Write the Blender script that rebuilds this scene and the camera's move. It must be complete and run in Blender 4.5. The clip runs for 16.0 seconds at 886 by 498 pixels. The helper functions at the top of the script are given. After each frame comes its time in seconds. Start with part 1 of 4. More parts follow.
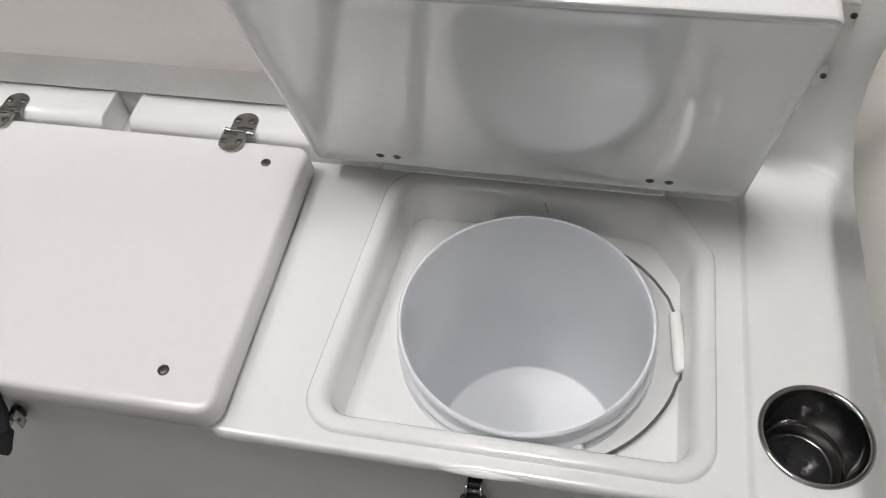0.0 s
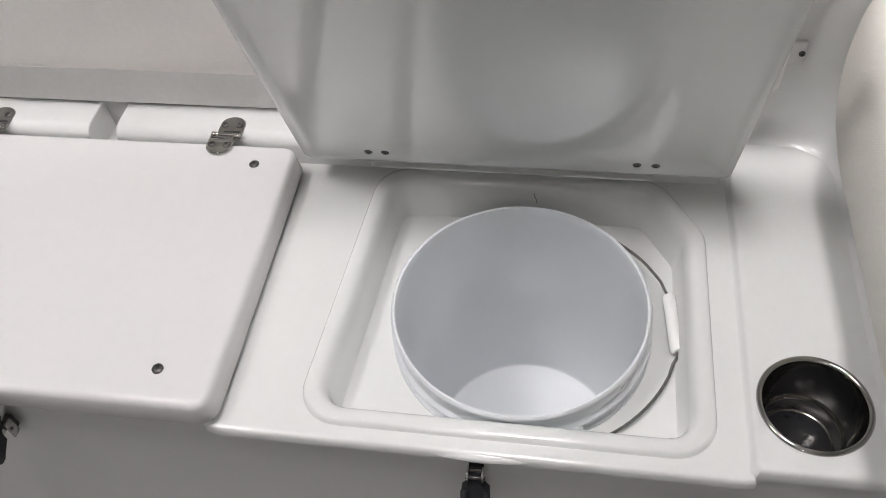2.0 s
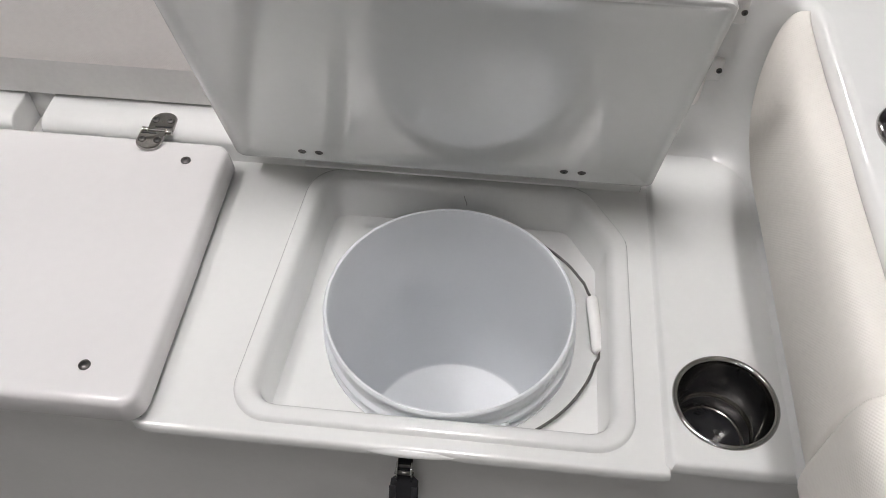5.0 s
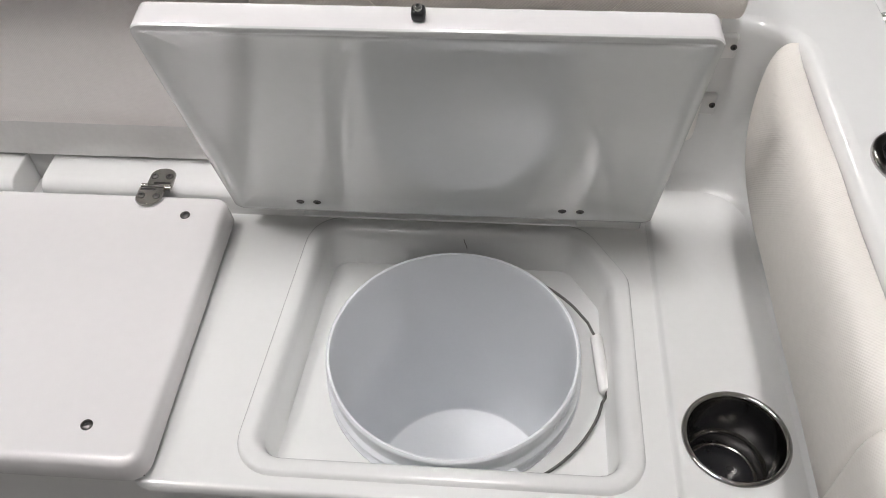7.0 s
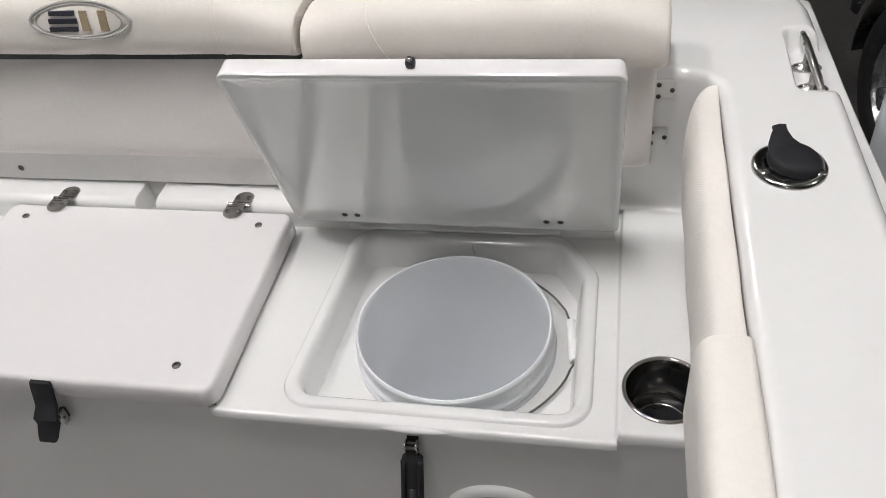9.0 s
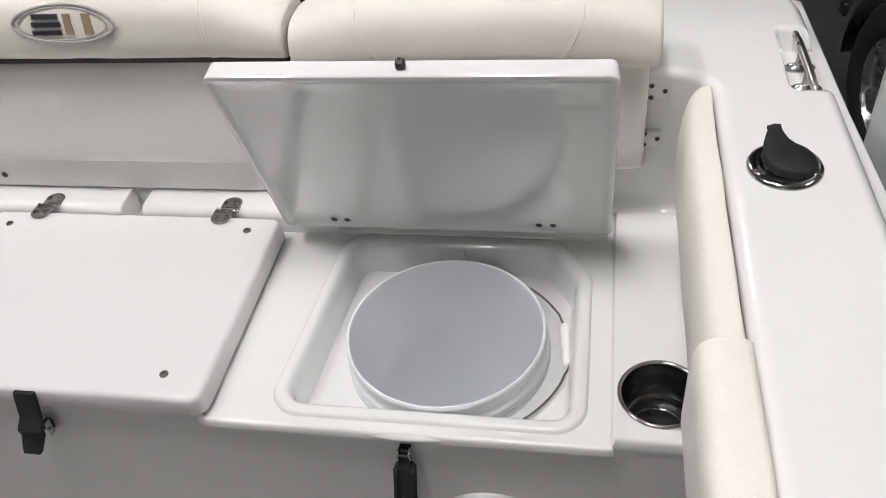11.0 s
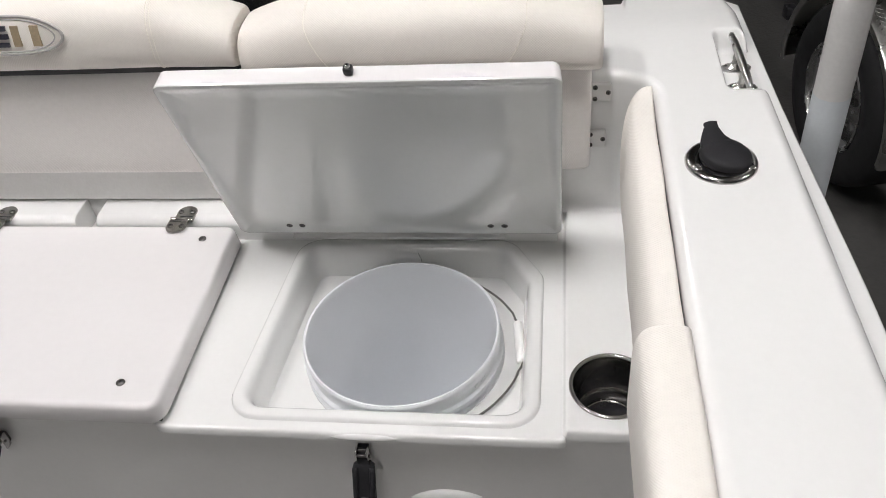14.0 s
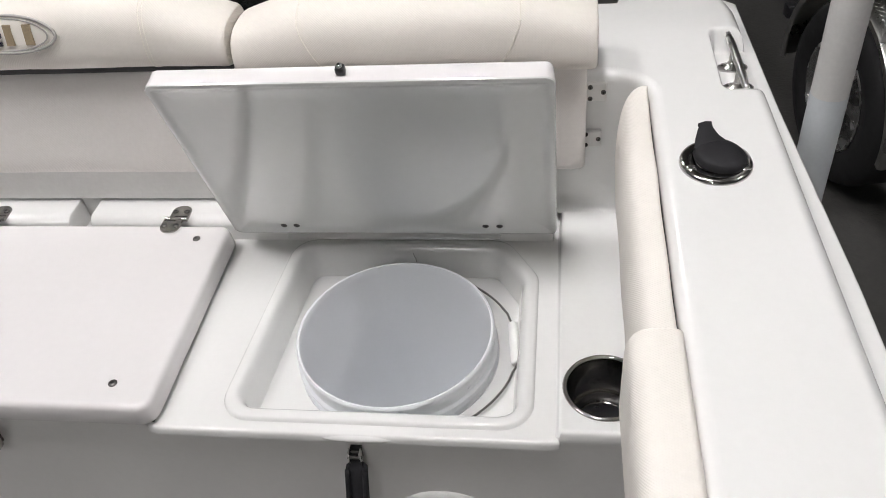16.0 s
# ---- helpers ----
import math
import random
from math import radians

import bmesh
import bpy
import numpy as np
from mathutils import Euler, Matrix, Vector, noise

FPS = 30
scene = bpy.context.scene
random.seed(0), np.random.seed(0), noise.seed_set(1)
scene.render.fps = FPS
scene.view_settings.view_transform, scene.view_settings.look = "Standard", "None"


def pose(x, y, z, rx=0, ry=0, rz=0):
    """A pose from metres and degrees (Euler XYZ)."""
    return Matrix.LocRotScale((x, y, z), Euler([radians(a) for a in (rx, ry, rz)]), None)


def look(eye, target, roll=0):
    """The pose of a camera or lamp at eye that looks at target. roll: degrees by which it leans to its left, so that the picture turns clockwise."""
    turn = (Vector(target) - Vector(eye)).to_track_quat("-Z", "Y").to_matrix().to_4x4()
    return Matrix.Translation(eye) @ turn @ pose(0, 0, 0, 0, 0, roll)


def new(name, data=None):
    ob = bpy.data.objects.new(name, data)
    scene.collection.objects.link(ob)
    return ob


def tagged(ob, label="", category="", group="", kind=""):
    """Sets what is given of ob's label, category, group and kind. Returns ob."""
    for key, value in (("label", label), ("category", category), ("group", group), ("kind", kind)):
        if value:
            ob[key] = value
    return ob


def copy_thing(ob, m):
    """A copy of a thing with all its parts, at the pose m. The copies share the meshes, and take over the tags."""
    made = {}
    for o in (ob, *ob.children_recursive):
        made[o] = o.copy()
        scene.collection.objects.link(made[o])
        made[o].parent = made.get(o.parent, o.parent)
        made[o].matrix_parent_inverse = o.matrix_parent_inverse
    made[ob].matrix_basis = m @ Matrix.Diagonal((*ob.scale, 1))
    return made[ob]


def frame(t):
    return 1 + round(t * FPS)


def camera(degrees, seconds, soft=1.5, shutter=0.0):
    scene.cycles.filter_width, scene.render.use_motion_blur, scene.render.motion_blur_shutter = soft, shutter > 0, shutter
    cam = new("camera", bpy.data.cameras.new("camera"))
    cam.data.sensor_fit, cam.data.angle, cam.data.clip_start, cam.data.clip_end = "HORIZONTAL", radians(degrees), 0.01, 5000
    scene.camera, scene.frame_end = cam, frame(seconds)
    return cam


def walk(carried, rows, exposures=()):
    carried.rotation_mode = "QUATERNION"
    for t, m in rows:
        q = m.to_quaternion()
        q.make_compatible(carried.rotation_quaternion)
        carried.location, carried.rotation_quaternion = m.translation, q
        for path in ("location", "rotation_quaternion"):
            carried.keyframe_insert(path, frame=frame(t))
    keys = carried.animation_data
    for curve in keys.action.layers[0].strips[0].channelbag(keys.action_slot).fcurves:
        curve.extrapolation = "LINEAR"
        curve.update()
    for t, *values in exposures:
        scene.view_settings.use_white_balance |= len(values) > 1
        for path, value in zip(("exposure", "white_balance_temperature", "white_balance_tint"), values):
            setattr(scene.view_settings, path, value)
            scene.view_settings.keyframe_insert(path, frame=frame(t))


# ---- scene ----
cam = camera(55.7, 16.0, soft=0.9)
PATH = [
    (0, (-0.201, -0.346, 0.848), (-0.517, 0.829, -0.739), -5.7),
    (0.5, (-0.201, -0.367, 0.837), (-0.515, 0.891, -0.686), -6.1),
    (1, (-0.187, -0.388, 0.827), (-0.457, 0.9, -0.679), -5.7),
    (1.5, (-0.187, -0.401, 0.833), (-0.43, 0.873, -0.689), -4.9),
    (2, (-0.201, -0.386, 0.819), (-0.495, 0.851, -0.724), -6.6),
    (2.5, (-0.192, -0.41, 0.836), (-0.429, 0.827, -0.718), -4.7),
    (3, (-0.197, -0.398, 0.838), (-0.362, 0.857, -0.711), -1.4),
    (3.5, (-0.197, -0.4, 0.841), (-0.348, 0.861, -0.704), -0.3),
    (4, (-0.202, -0.399, 0.841), (-0.336, 0.865, -0.704), 0.7),
    (6.3, (-0.212, -0.408, 0.826), (-0.306, 0.855, -0.721), 0.4),
    (6.5, (-0.195, -0.392, 0.83), (-0.318, 0.877, -0.711), -0.7),
    (7, (-0.202, -0.398, 0.835), (-0.336, 0.94, -0.645), -1.9),
    (7.5, (-0.181, -0.459, 0.917), (-0.38, 0.936, -0.502), -5.9),
    (8, (-0.086, -0.567, 0.936), (-0.374, 0.846, -0.45), -7.8),
    (8.5, (-0.031, -0.656, 0.953), (-0.387, 0.771, -0.403), -7.4),
    (8.7, (-0.023, -0.672, 0.957), (-0.407, 0.766, -0.379), -7.6),
    (10.8, (-0.022, -0.669, 0.951), (-0.399, 0.783, -0.371), -7.5),
    (11, (-0.028, -0.66, 0.944), (-0.39, 0.795, -0.38), -7.4),
    (11.5, (-0.031, -0.656, 0.95), (-0.387, 0.793, -0.381), -7.1),
    (12, (-0.016, -0.67, 0.953), (-0.365, 0.785, -0.374), -6.8),
    (12.5, (-0.005, -0.679, 0.95), (-0.331, 0.791, -0.365), -7.2),
    (13, (-0.012, -0.679, 0.959), (-0.325, 0.81, -0.338), -6.7),
    (13.5, (-0.013, -0.682, 0.957), (-0.315, 0.809, -0.342), -6.5),
    (14, (-0.006, -0.684, 0.948), (-0.286, 0.798, -0.365), -6.7),
    (14.5, (-0.003, -0.687, 0.957), (-0.267, 0.797, -0.358), -6.4),
    (15, (-0.009, -0.692, 0.957), (-0.28, 0.797, -0.35), -6.3),
    (15.5, (-0.007, -0.684, 0.953), (-0.287, 0.799, -0.359), -6.9),
    (16, (0.006, -0.675, 0.946), (-0.28, 0.803, -0.371), -6.8),
]
EXPOSURES = [(0.0, -0.31), (4.0, -0.29), (7.0, -0.29), (11.0, -0.16), (16.0, -0.11)]
walk(cam, [(t, look(e, g, r)) for t, e, g, r in PATH], EXPOSURES)
LAMP_POWER = 94.0
LAMPS = [(-0.35, -0.25), (-1.9, -0.25), (3.3, 0.3), (-1.9, 4.0), (-1.1, -5.6)]
POSTX, POSTY = 0.454, 0.638

# ---- light ----
world = bpy.data.worlds.new("world")
scene.world = world
world.use_nodes = True
world.node_tree.nodes["Background"].inputs[0].default_value = (0.9, 0.95, 1.0, 1)
world.node_tree.nodes["Background"].inputs[1].default_value = 0.05

FLOOR_Z, CEIL_Z = -1.05, 3.4


# ---- materials ----
def mat(name, color, rough=0.5, metal=0.0, var=0.04, scale=6.0, bump=0.0, bscale=200.0, coat=0.0, spec=0.5, fine=0.02, rvar=0.08, crough=0.07):
    """Principled surface with tone variation at two scales, uneven gloss and fine relief."""
    m = bpy.data.materials.new(name)
    m.use_nodes = True
    nt = m.node_tree
    b = nt.nodes["Principled BSDF"]
    co = nt.nodes.new("ShaderNodeTexCoord")
    n1 = nt.nodes.new("ShaderNodeTexNoise")
    n1.inputs["Scale"].default_value = scale
    n1.inputs["Detail"].default_value = 5
    n2 = nt.nodes.new("ShaderNodeTexNoise")
    n2.inputs["Scale"].default_value = scale * 25
    n2.inputs["Detail"].default_value = 3
    for n in (n1, n2):
        nt.links.new(co.outputs["Object"], n.inputs["Vector"])
    mr1 = nt.nodes.new("ShaderNodeMapRange")
    mr1.inputs["From Min"].default_value, mr1.inputs["From Max"].default_value = 0.3, 0.7
    mr1.inputs["To Min"].default_value, mr1.inputs["To Max"].default_value = 1 - var, 1 + var
    mr2 = nt.nodes.new("ShaderNodeMapRange")
    mr2.inputs["From Min"].default_value, mr2.inputs["From Max"].default_value = 0.3, 0.7
    mr2.inputs["To Min"].default_value, mr2.inputs["To Max"].default_value = 1 - fine, 1 + fine
    nt.links.new(n1.outputs["Fac"], mr1.inputs["Value"])
    nt.links.new(n2.outputs["Fac"], mr2.inputs["Value"])
    mul = nt.nodes.new("ShaderNodeMath")
    mul.operation = "MULTIPLY"
    nt.links.new(mr1.outputs[0], mul.inputs[0])
    nt.links.new(mr2.outputs[0], mul.inputs[1])
    vm = nt.nodes.new("ShaderNodeVectorMath")
    vm.operation = "SCALE"
    vm.inputs[0].default_value = color
    nt.links.new(mul.outputs[0], vm.inputs["Scale"])
    nt.links.new(vm.outputs[0], b.inputs["Base Color"])
    rr = nt.nodes.new("ShaderNodeMapRange")
    rr.inputs["From Min"].default_value, rr.inputs["From Max"].default_value = 0.3, 0.7
    rr.inputs["To Min"].default_value = max(0.02, rough - rvar)
    rr.inputs["To Max"].default_value = min(1, rough + rvar)
    nt.links.new(n1.outputs["Fac"], rr.inputs["Value"])
    nt.links.new(rr.outputs[0], b.inputs["Roughness"])
    b.inputs["Metallic"].default_value = metal
    b.inputs["Specular IOR Level"].default_value = spec
    b.inputs["Coat Weight"].default_value = coat
    b.inputs["Coat Roughness"].default_value = crough
    if bump:
        n3 = nt.nodes.new("ShaderNodeTexNoise")
        n3.inputs["Scale"].default_value = bscale
        n3.inputs["Detail"].default_value = 4
        nt.links.new(co.outputs["Object"], n3.inputs["Vector"])
        bp = nt.nodes.new("ShaderNodeBump")
        bp.inputs["Strength"].default_value = 1.0
        bp.inputs["Distance"].default_value = bump
        nt.links.new(n3.outputs["Fac"], bp.inputs["Height"])
        nt.links.new(bp.outputs[0], b.inputs["Normal"])
    return m


def weave(name, color, pitch=0.0029, depth=0.00013, rough=0.55, axes=((1, 0, 0), (0, 0.6, 1))):
    """Marine vinyl with a fine diagonal mesh emboss."""
    m = mat(name, color, rough, var=0.025, scale=5, fine=0.015, spec=0.35)
    nt = m.node_tree
    b = nt.nodes["Principled BSDF"]
    co = nt.nodes.new("ShaderNodeTexCoord")
    hs = []
    for ax in axes:
        dp = nt.nodes.new("ShaderNodeVectorMath")
        dp.operation = "DOT_PRODUCT"
        dp.inputs[1].default_value = ax
        nt.links.new(co.outputs["Object"], dp.inputs[0])
        mu = nt.nodes.new("ShaderNodeMath")
        mu.operation = "MULTIPLY"
        mu.inputs[1].default_value = 2 * math.pi / (pitch * 1.4)
        nt.links.new(dp.outputs["Value"], mu.inputs[0])
        sn = nt.nodes.new("ShaderNodeMath")
        sn.operation = "SINE"
        nt.links.new(mu.outputs[0], sn.inputs[0])
        hs.append(sn)
    mx = nt.nodes.new("ShaderNodeMath")
    mx.operation = "MULTIPLY"
    nt.links.new(hs[0].outputs[0], mx.inputs[0])
    nt.links.new(hs[1].outputs[0], mx.inputs[1])
    wr = nt.nodes.new("ShaderNodeTexNoise")
    wr.inputs["Scale"].default_value = 9
    nt.links.new(co.outputs["Object"], wr.inputs["Vector"])
    b1 = nt.nodes.new("ShaderNodeBump")
    b1.inputs["Distance"].default_value = 0.006
    b1.inputs["Strength"].default_value = 0.5
    nt.links.new(wr.outputs["Fac"], b1.inputs["Height"])
    bp = nt.nodes.new("ShaderNodeBump")
    bp.inputs["Distance"].default_value = depth
    nt.links.new(mx.outputs[0], bp.inputs["Height"])
    nt.links.new(b1.outputs[0], bp.inputs["Normal"])
    nt.links.new(bp.outputs[0], b.inputs["Normal"])
    return m


GEL = mat("white_gelcoat", (0.775, 0.78, 0.768), 0.22, rvar=0.03, var=0.012, scale=4, bump=0.0002, bscale=22, coat=0.5, fine=0.008)
GEL_SIDE = mat("white_gelcoat_matt", (0.74, 0.735, 0.725), 0.40, rvar=0.03, var=0.02, scale=4, bump=0.0002, bscale=150, fine=0.01)
LIDM = mat("lid_gelcoat", (0.69, 0.705, 0.69), 0.12, crough=0.05, var=0.015, scale=3, bump=0.00002, bscale=14, coat=1.0, fine=0.008, rvar=0.02)
COVERM = mat("seat_cover_gelcoat", (0.745, 0.73, 0.73), 0.24, rvar=0.03, var=0.012, scale=3, bump=0.0002, bscale=60, fine=0.008)
VINYL = weave("cream_vinyl", (0.77, 0.735, 0.68))
VINYL2 = weave("off_white_vinyl", (0.84, 0.815, 0.785), pitch=0.002, depth=0.00010)
VINYL3 = weave("cream_pad_vinyl", (0.80, 0.77, 0.72), pitch=0.0025, depth=0.00010, axes=((0, 1, 0), (0.6, 0, 1)))
BAND = mat("grey_white_panel", (0.79, 0.785, 0.77), 0.40, rvar=0.01, var=0.015, scale=5, bump=0.0003, bscale=260)
THREAD = mat("cream_thread", (0.80, 0.765, 0.69), 0.8, var=0.08, scale=300)
STEEL = mat("polished_stainless", (0.60, 0.59, 0.575), 0.15, 1.0, var=0.05, scale=30, rvar=0.03, bump=0.00004, bscale=500)
STEEL_D = mat("brushed_stainless", (0.42, 0.41, 0.39), 0.20, 1.0, var=0.1, scale=60, rvar=0.03, bump=0.0001, bscale=500)
CUPM = mat("dark_polished_stainless", (0.44, 0.43, 0.41), 0.13, 1.0, var=0.06, scale=40, rvar=0.03)
SCREW = mat("screw_steel", (0.13, 0.125, 0.12), 0.40, 1.0, var=0.15, scale=200)
# near-black for recesses; also paints gap shade under bolsters and behind coaming pads
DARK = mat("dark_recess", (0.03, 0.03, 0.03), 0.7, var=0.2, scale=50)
BLACK = mat("black_rubber", (0.014, 0.014, 0.016), 0.65, spec=0.3, rvar=0.05, var=0.3, scale=40, bump=0.0003, bscale=400)
BLACKP = mat("black_plastic", (0.015, 0.015, 0.017), 0.32, var=0.15, scale=60)
BUCKET = mat("bucket_plastic", (0.90, 0.921, 0.944), 0.30, rvar=0.03, var=0.012, scale=6, bump=0.0002, bscale=90, fine=0.006)
bt = BUCKET.node_tree                # thin plastic lets some light through
tr = bt.nodes.new("ShaderNodeBsdfTranslucent")
tr.inputs[0].default_value = (0.90, 0.93, 0.96, 1)
mx = bt.nodes.new("ShaderNodeMixShader")
mx.inputs[0].default_value = 0.16
bt.links.new(bt.nodes["Principled BSDF"].outputs[0], mx.inputs[1])
bt.links.new(tr.outputs[0], mx.inputs[2])
bt.links.new(mx.outputs[0], bt.nodes["Material Output"].inputs[0])
GRIPM = mat("white_grip_plastic", (0.80, 0.80, 0.78), 0.4, var=0.02, scale=40)
WIRE = mat("galvanised_wire", (0.19, 0.185, 0.175), 0.45, 1.0, var=0.2, scale=150)
SATIN = mat("satin_stainless", (0.68, 0.67, 0.65), 0.30, 1.0, var=0.05, scale=40, rvar=0.05)
PVC = mat("pvc_post", (0.63, 0.625, 0.61), 0.4, rvar=0.03, var=0.06, scale=5, bump=0.0003, bscale=80, fine=0.03)
CONC = mat("concrete_floor", (0.066, 0.065, 0.062), 0.55, var=0.25, scale=1.2, bump=0.002, bscale=60, fine=0.1)
WALLM = mat("painted_wall", (0.50, 0.49, 0.47), 0.7, var=0.04, scale=1.5, bump=0.001, bscale=60)
CEILM = mat("ceiling_paint", (0.72, 0.72, 0.70), 0.8, var=0.03, scale=1.5)
TYRE = mat("tyre_rubber", (0.010, 0.010, 0.011), 0.75, var=0.2, scale=20, bump=0.001, bscale=80)
ALLOY = mat("alloy_rim", (0.55, 0.55, 0.55), 0.25, 1.0, var=0.1, scale=20)
PLATE = mat("tread_plate_metal", (0.50, 0.50, 0.48), 0.30, 1.0, var=0.15, scale=10, bump=0.0006, bscale=120)
COWL = mat("engine_cowl_paint", (0.012, 0.012, 0.014), 0.22, var=0.1, scale=10, coat=0.4)
SLEEVE = mat("pale_blue_sleeve", (0.585, 0.62, 0.64), 0.4, var=0.06, scale=6, rvar=0.03)
DECKGREY = mat("grey_nonskid", (0.34, 0.34, 0.33), 0.6, var=0.08, scale=6, bump=0.0008, bscale=500)
GREYBAR = mat("grey_lettering", (0.42, 0.42, 0.42), 0.4, var=0.03, scale=20)
NAVY = mat("black_embroidery", (0.02, 0.02, 0.03), 0.6, var=0.1, scale=300, bump=0.0006, bscale=900)
TAN = mat("tan_embroidery", (0.30, 0.235, 0.15), 0.6, var=0.1, scale=300, bump=0.0006, bscale=900)
SILVER = mat("silver_embroidery", (0.42, 0.41, 0.39), 0.5, var=0.1, scale=300, bump=0.0006, bscale=900)


def lampmat(power):
    m = bpy.data.materials.new("lamp_diffuser")
    m.use_nodes = True
    nt = m.node_tree
    nt.nodes.remove(nt.nodes["Principled BSDF"])
    e = nt.nodes.new("ShaderNodeEmission")
    e.inputs[0].default_value = (1.0, 0.962, 0.965, 1)
    e.inputs[1].default_value = power
    nt.links.new(e.outputs[0], nt.nodes["Material Output"].inputs[0])
    return m


# ---- mesh helpers ----
def mesh_of(name, bm, material, smooth=True, weighted=False, angle=None):
    me = bpy.data.meshes.new(name)
    bm.normal_update()
    bm.to_mesh(me)
    bm.free()
    me.materials.append(material)
    if smooth:
        me.shade_smooth()
        if angle:
            me.set_sharp_from_angle(angle=radians(angle))
    return me


def part(name, bm, material, parent, label="", smooth=True, weighted=False, angle=None):
    """Links a bmesh, given in world coordinates, as one mesh under a thing or a part."""
    ob = new(name, mesh_of(name, bm, material, smooth, weighted, angle))
    if parent is not None:
        ob.parent = parent
        if parent.parent is None:
            ob.matrix_parent_inverse = parent.matrix_basis.inverted()
    if weighted:
        w = ob.modifiers.new("weighted", "WEIGHTED_NORMAL")
        w.keep_sharp = True
    if label:
        tagged(ob, label)
    return ob


def thing(name, at, label, category, group=""):
    ob = new(name)
    ob.empty_display_size = 0.05
    ob.matrix_basis = Matrix.Translation(at)
    return tagged(ob, label, category, group)


def box(lo, hi, r=0.0, seg=4, m=None):
    bm = bmesh.new()
    bmesh.ops.create_cube(bm, size=1)
    c = [(a + b) / 2 for a, b in zip(lo, hi)]
    s = [abs(b - a) for a, b in zip(lo, hi)]
    for v in bm.verts:
        v.co = Vector([c[i] + v.co[i] * s[i] for i in range(3)])
    if r:
        bmesh.ops.bevel(bm, geom=bm.edges[:], offset=r, segments=seg, profile=0.5, affect="EDGES")
    if m is not None:
        bm.transform(m)
    return bm


def loft(rings, closed=True, cap0=False, cap1=False, flip=False):
    """Skin through rings of equally many points."""
    bm = bmesh.new()
    vs = [[bm.verts.new(p) for p in r] for r in rings]
    n = len(vs[0])
    for a, b in zip(vs, vs[1:]):
        for i in range(n if closed else n - 1):
            j = (i + 1) % n
            f = (a[i], a[j], b[j], b[i])
            bm.faces.new(f[::-1] if flip else f)
    if cap0:
        bm.faces.new(vs[0] if flip else vs[0][::-1])
    if cap1:
        bm.faces.new(vs[-1][::-1] if flip else vs[-1])
    bmesh.ops.recalc_face_normals(bm, faces=bm.faces[:]) if cap0 and cap1 else None
    return bm


def spin(profile, at, n=64, m=None):
    """A turned shape from (radius, height) pairs."""
    rings = []
    for r, z in profile:
        r = max(r, 1e-5)
        rings.append([(r * math.cos(2 * math.pi * i / n), r * math.sin(2 * math.pi * i / n), z) for i in range(n)])
    bm = loft(rings, flip=True)
    bmesh.ops.remove_doubles(bm, verts=bm.verts[:], dist=2e-5)
    bmesh.ops.recalc_face_normals(bm, faces=bm.faces[:])
    bm.transform(m if m is not None else Matrix.Translation(at))
    return bm


def tube(points, r, n=10, closed=False):
    """A round bar along points."""
    pts = [Vector(p) for p in points]
    rings = []
    k = len(pts)
    side = None
    for i, p in enumerate(pts):
        a = pts[(i - 1) % k] if closed or i else pts[0]
        b = pts[(i + 1) % k] if closed or i < k - 1 else pts[-1]
        d = (b - a).normalized()
        if side is None:
            side = d.orthogonal().normalized()
        side = (side - d * side.dot(d)).normalized()
        up = d.cross(side)
        rr = r[i] if isinstance(r, (list, tuple)) else r
        rings.append([p + rr * (math.cos(2 * math.pi * j / n) * side + math.sin(2 * math.pi * j / n) * up) for j in range(n)])
    if closed:
        rings.append(rings[0])
        bm = loft(rings)
        bmesh.ops.remove_doubles(bm, verts=bm.verts[:], dist=1e-6)
    else:
        bm = loft(rings, cap0=True, cap1=True)
    return bm


def add(bm, other):
    """Joins another bmesh into bm."""
    me = bpy.data.meshes.new("tmp")
    other.to_mesh(me)
    other.free()
    bm.from_mesh(me)
    bpy.data.meshes.remove(me)
    return bm


def superring(cy, cz, hy, hz, e, n, x):
    """A rounded-square ring in the plane x."""
    pts = []
    for i in range(n):
        a = 2 * math.pi * i / n
        c, s = math.cos(a), math.sin(a)
        pts.append((x, cy + hy * math.copysign(abs(c) ** (2 / e), c), cz + hz * math.copysign(abs(s) ** (2 / e), s)))
    return pts


def screw(parent, at, normal, r=0.0055, material=None, name="screw"):
    """A countersunk cross-head screw with a raised dome."""
    m = Matrix.Translation(at) @ Vector(normal).to_track_quat("Z", "Y").to_matrix().to_4x4()
    bm = spin([(r, -0.002), (r, 0.0008), (r * 0.8, 0.0018), (r * 0.45, 0.0023), (r * 0.4, 0.0012), (0, 0.0012)], at, 18, m)
    ob = part(name, bm, material or SCREW, parent, angle=40)
    ob.data.materials.append(DARK)
    for f in ob.data.polygons:
        c = f.center - Vector(at)
        c -= Vector(normal).normalized() * c.dot(Vector(normal).normalized())
        if c.length < r * 0.3:
            f.material_index = 1
    return ob


# ---- showroom shell ----
def structure(name, bm, material, label, **k):
    return tagged(part(name, bm, material, None, **k), label, "structure", kind="structure")


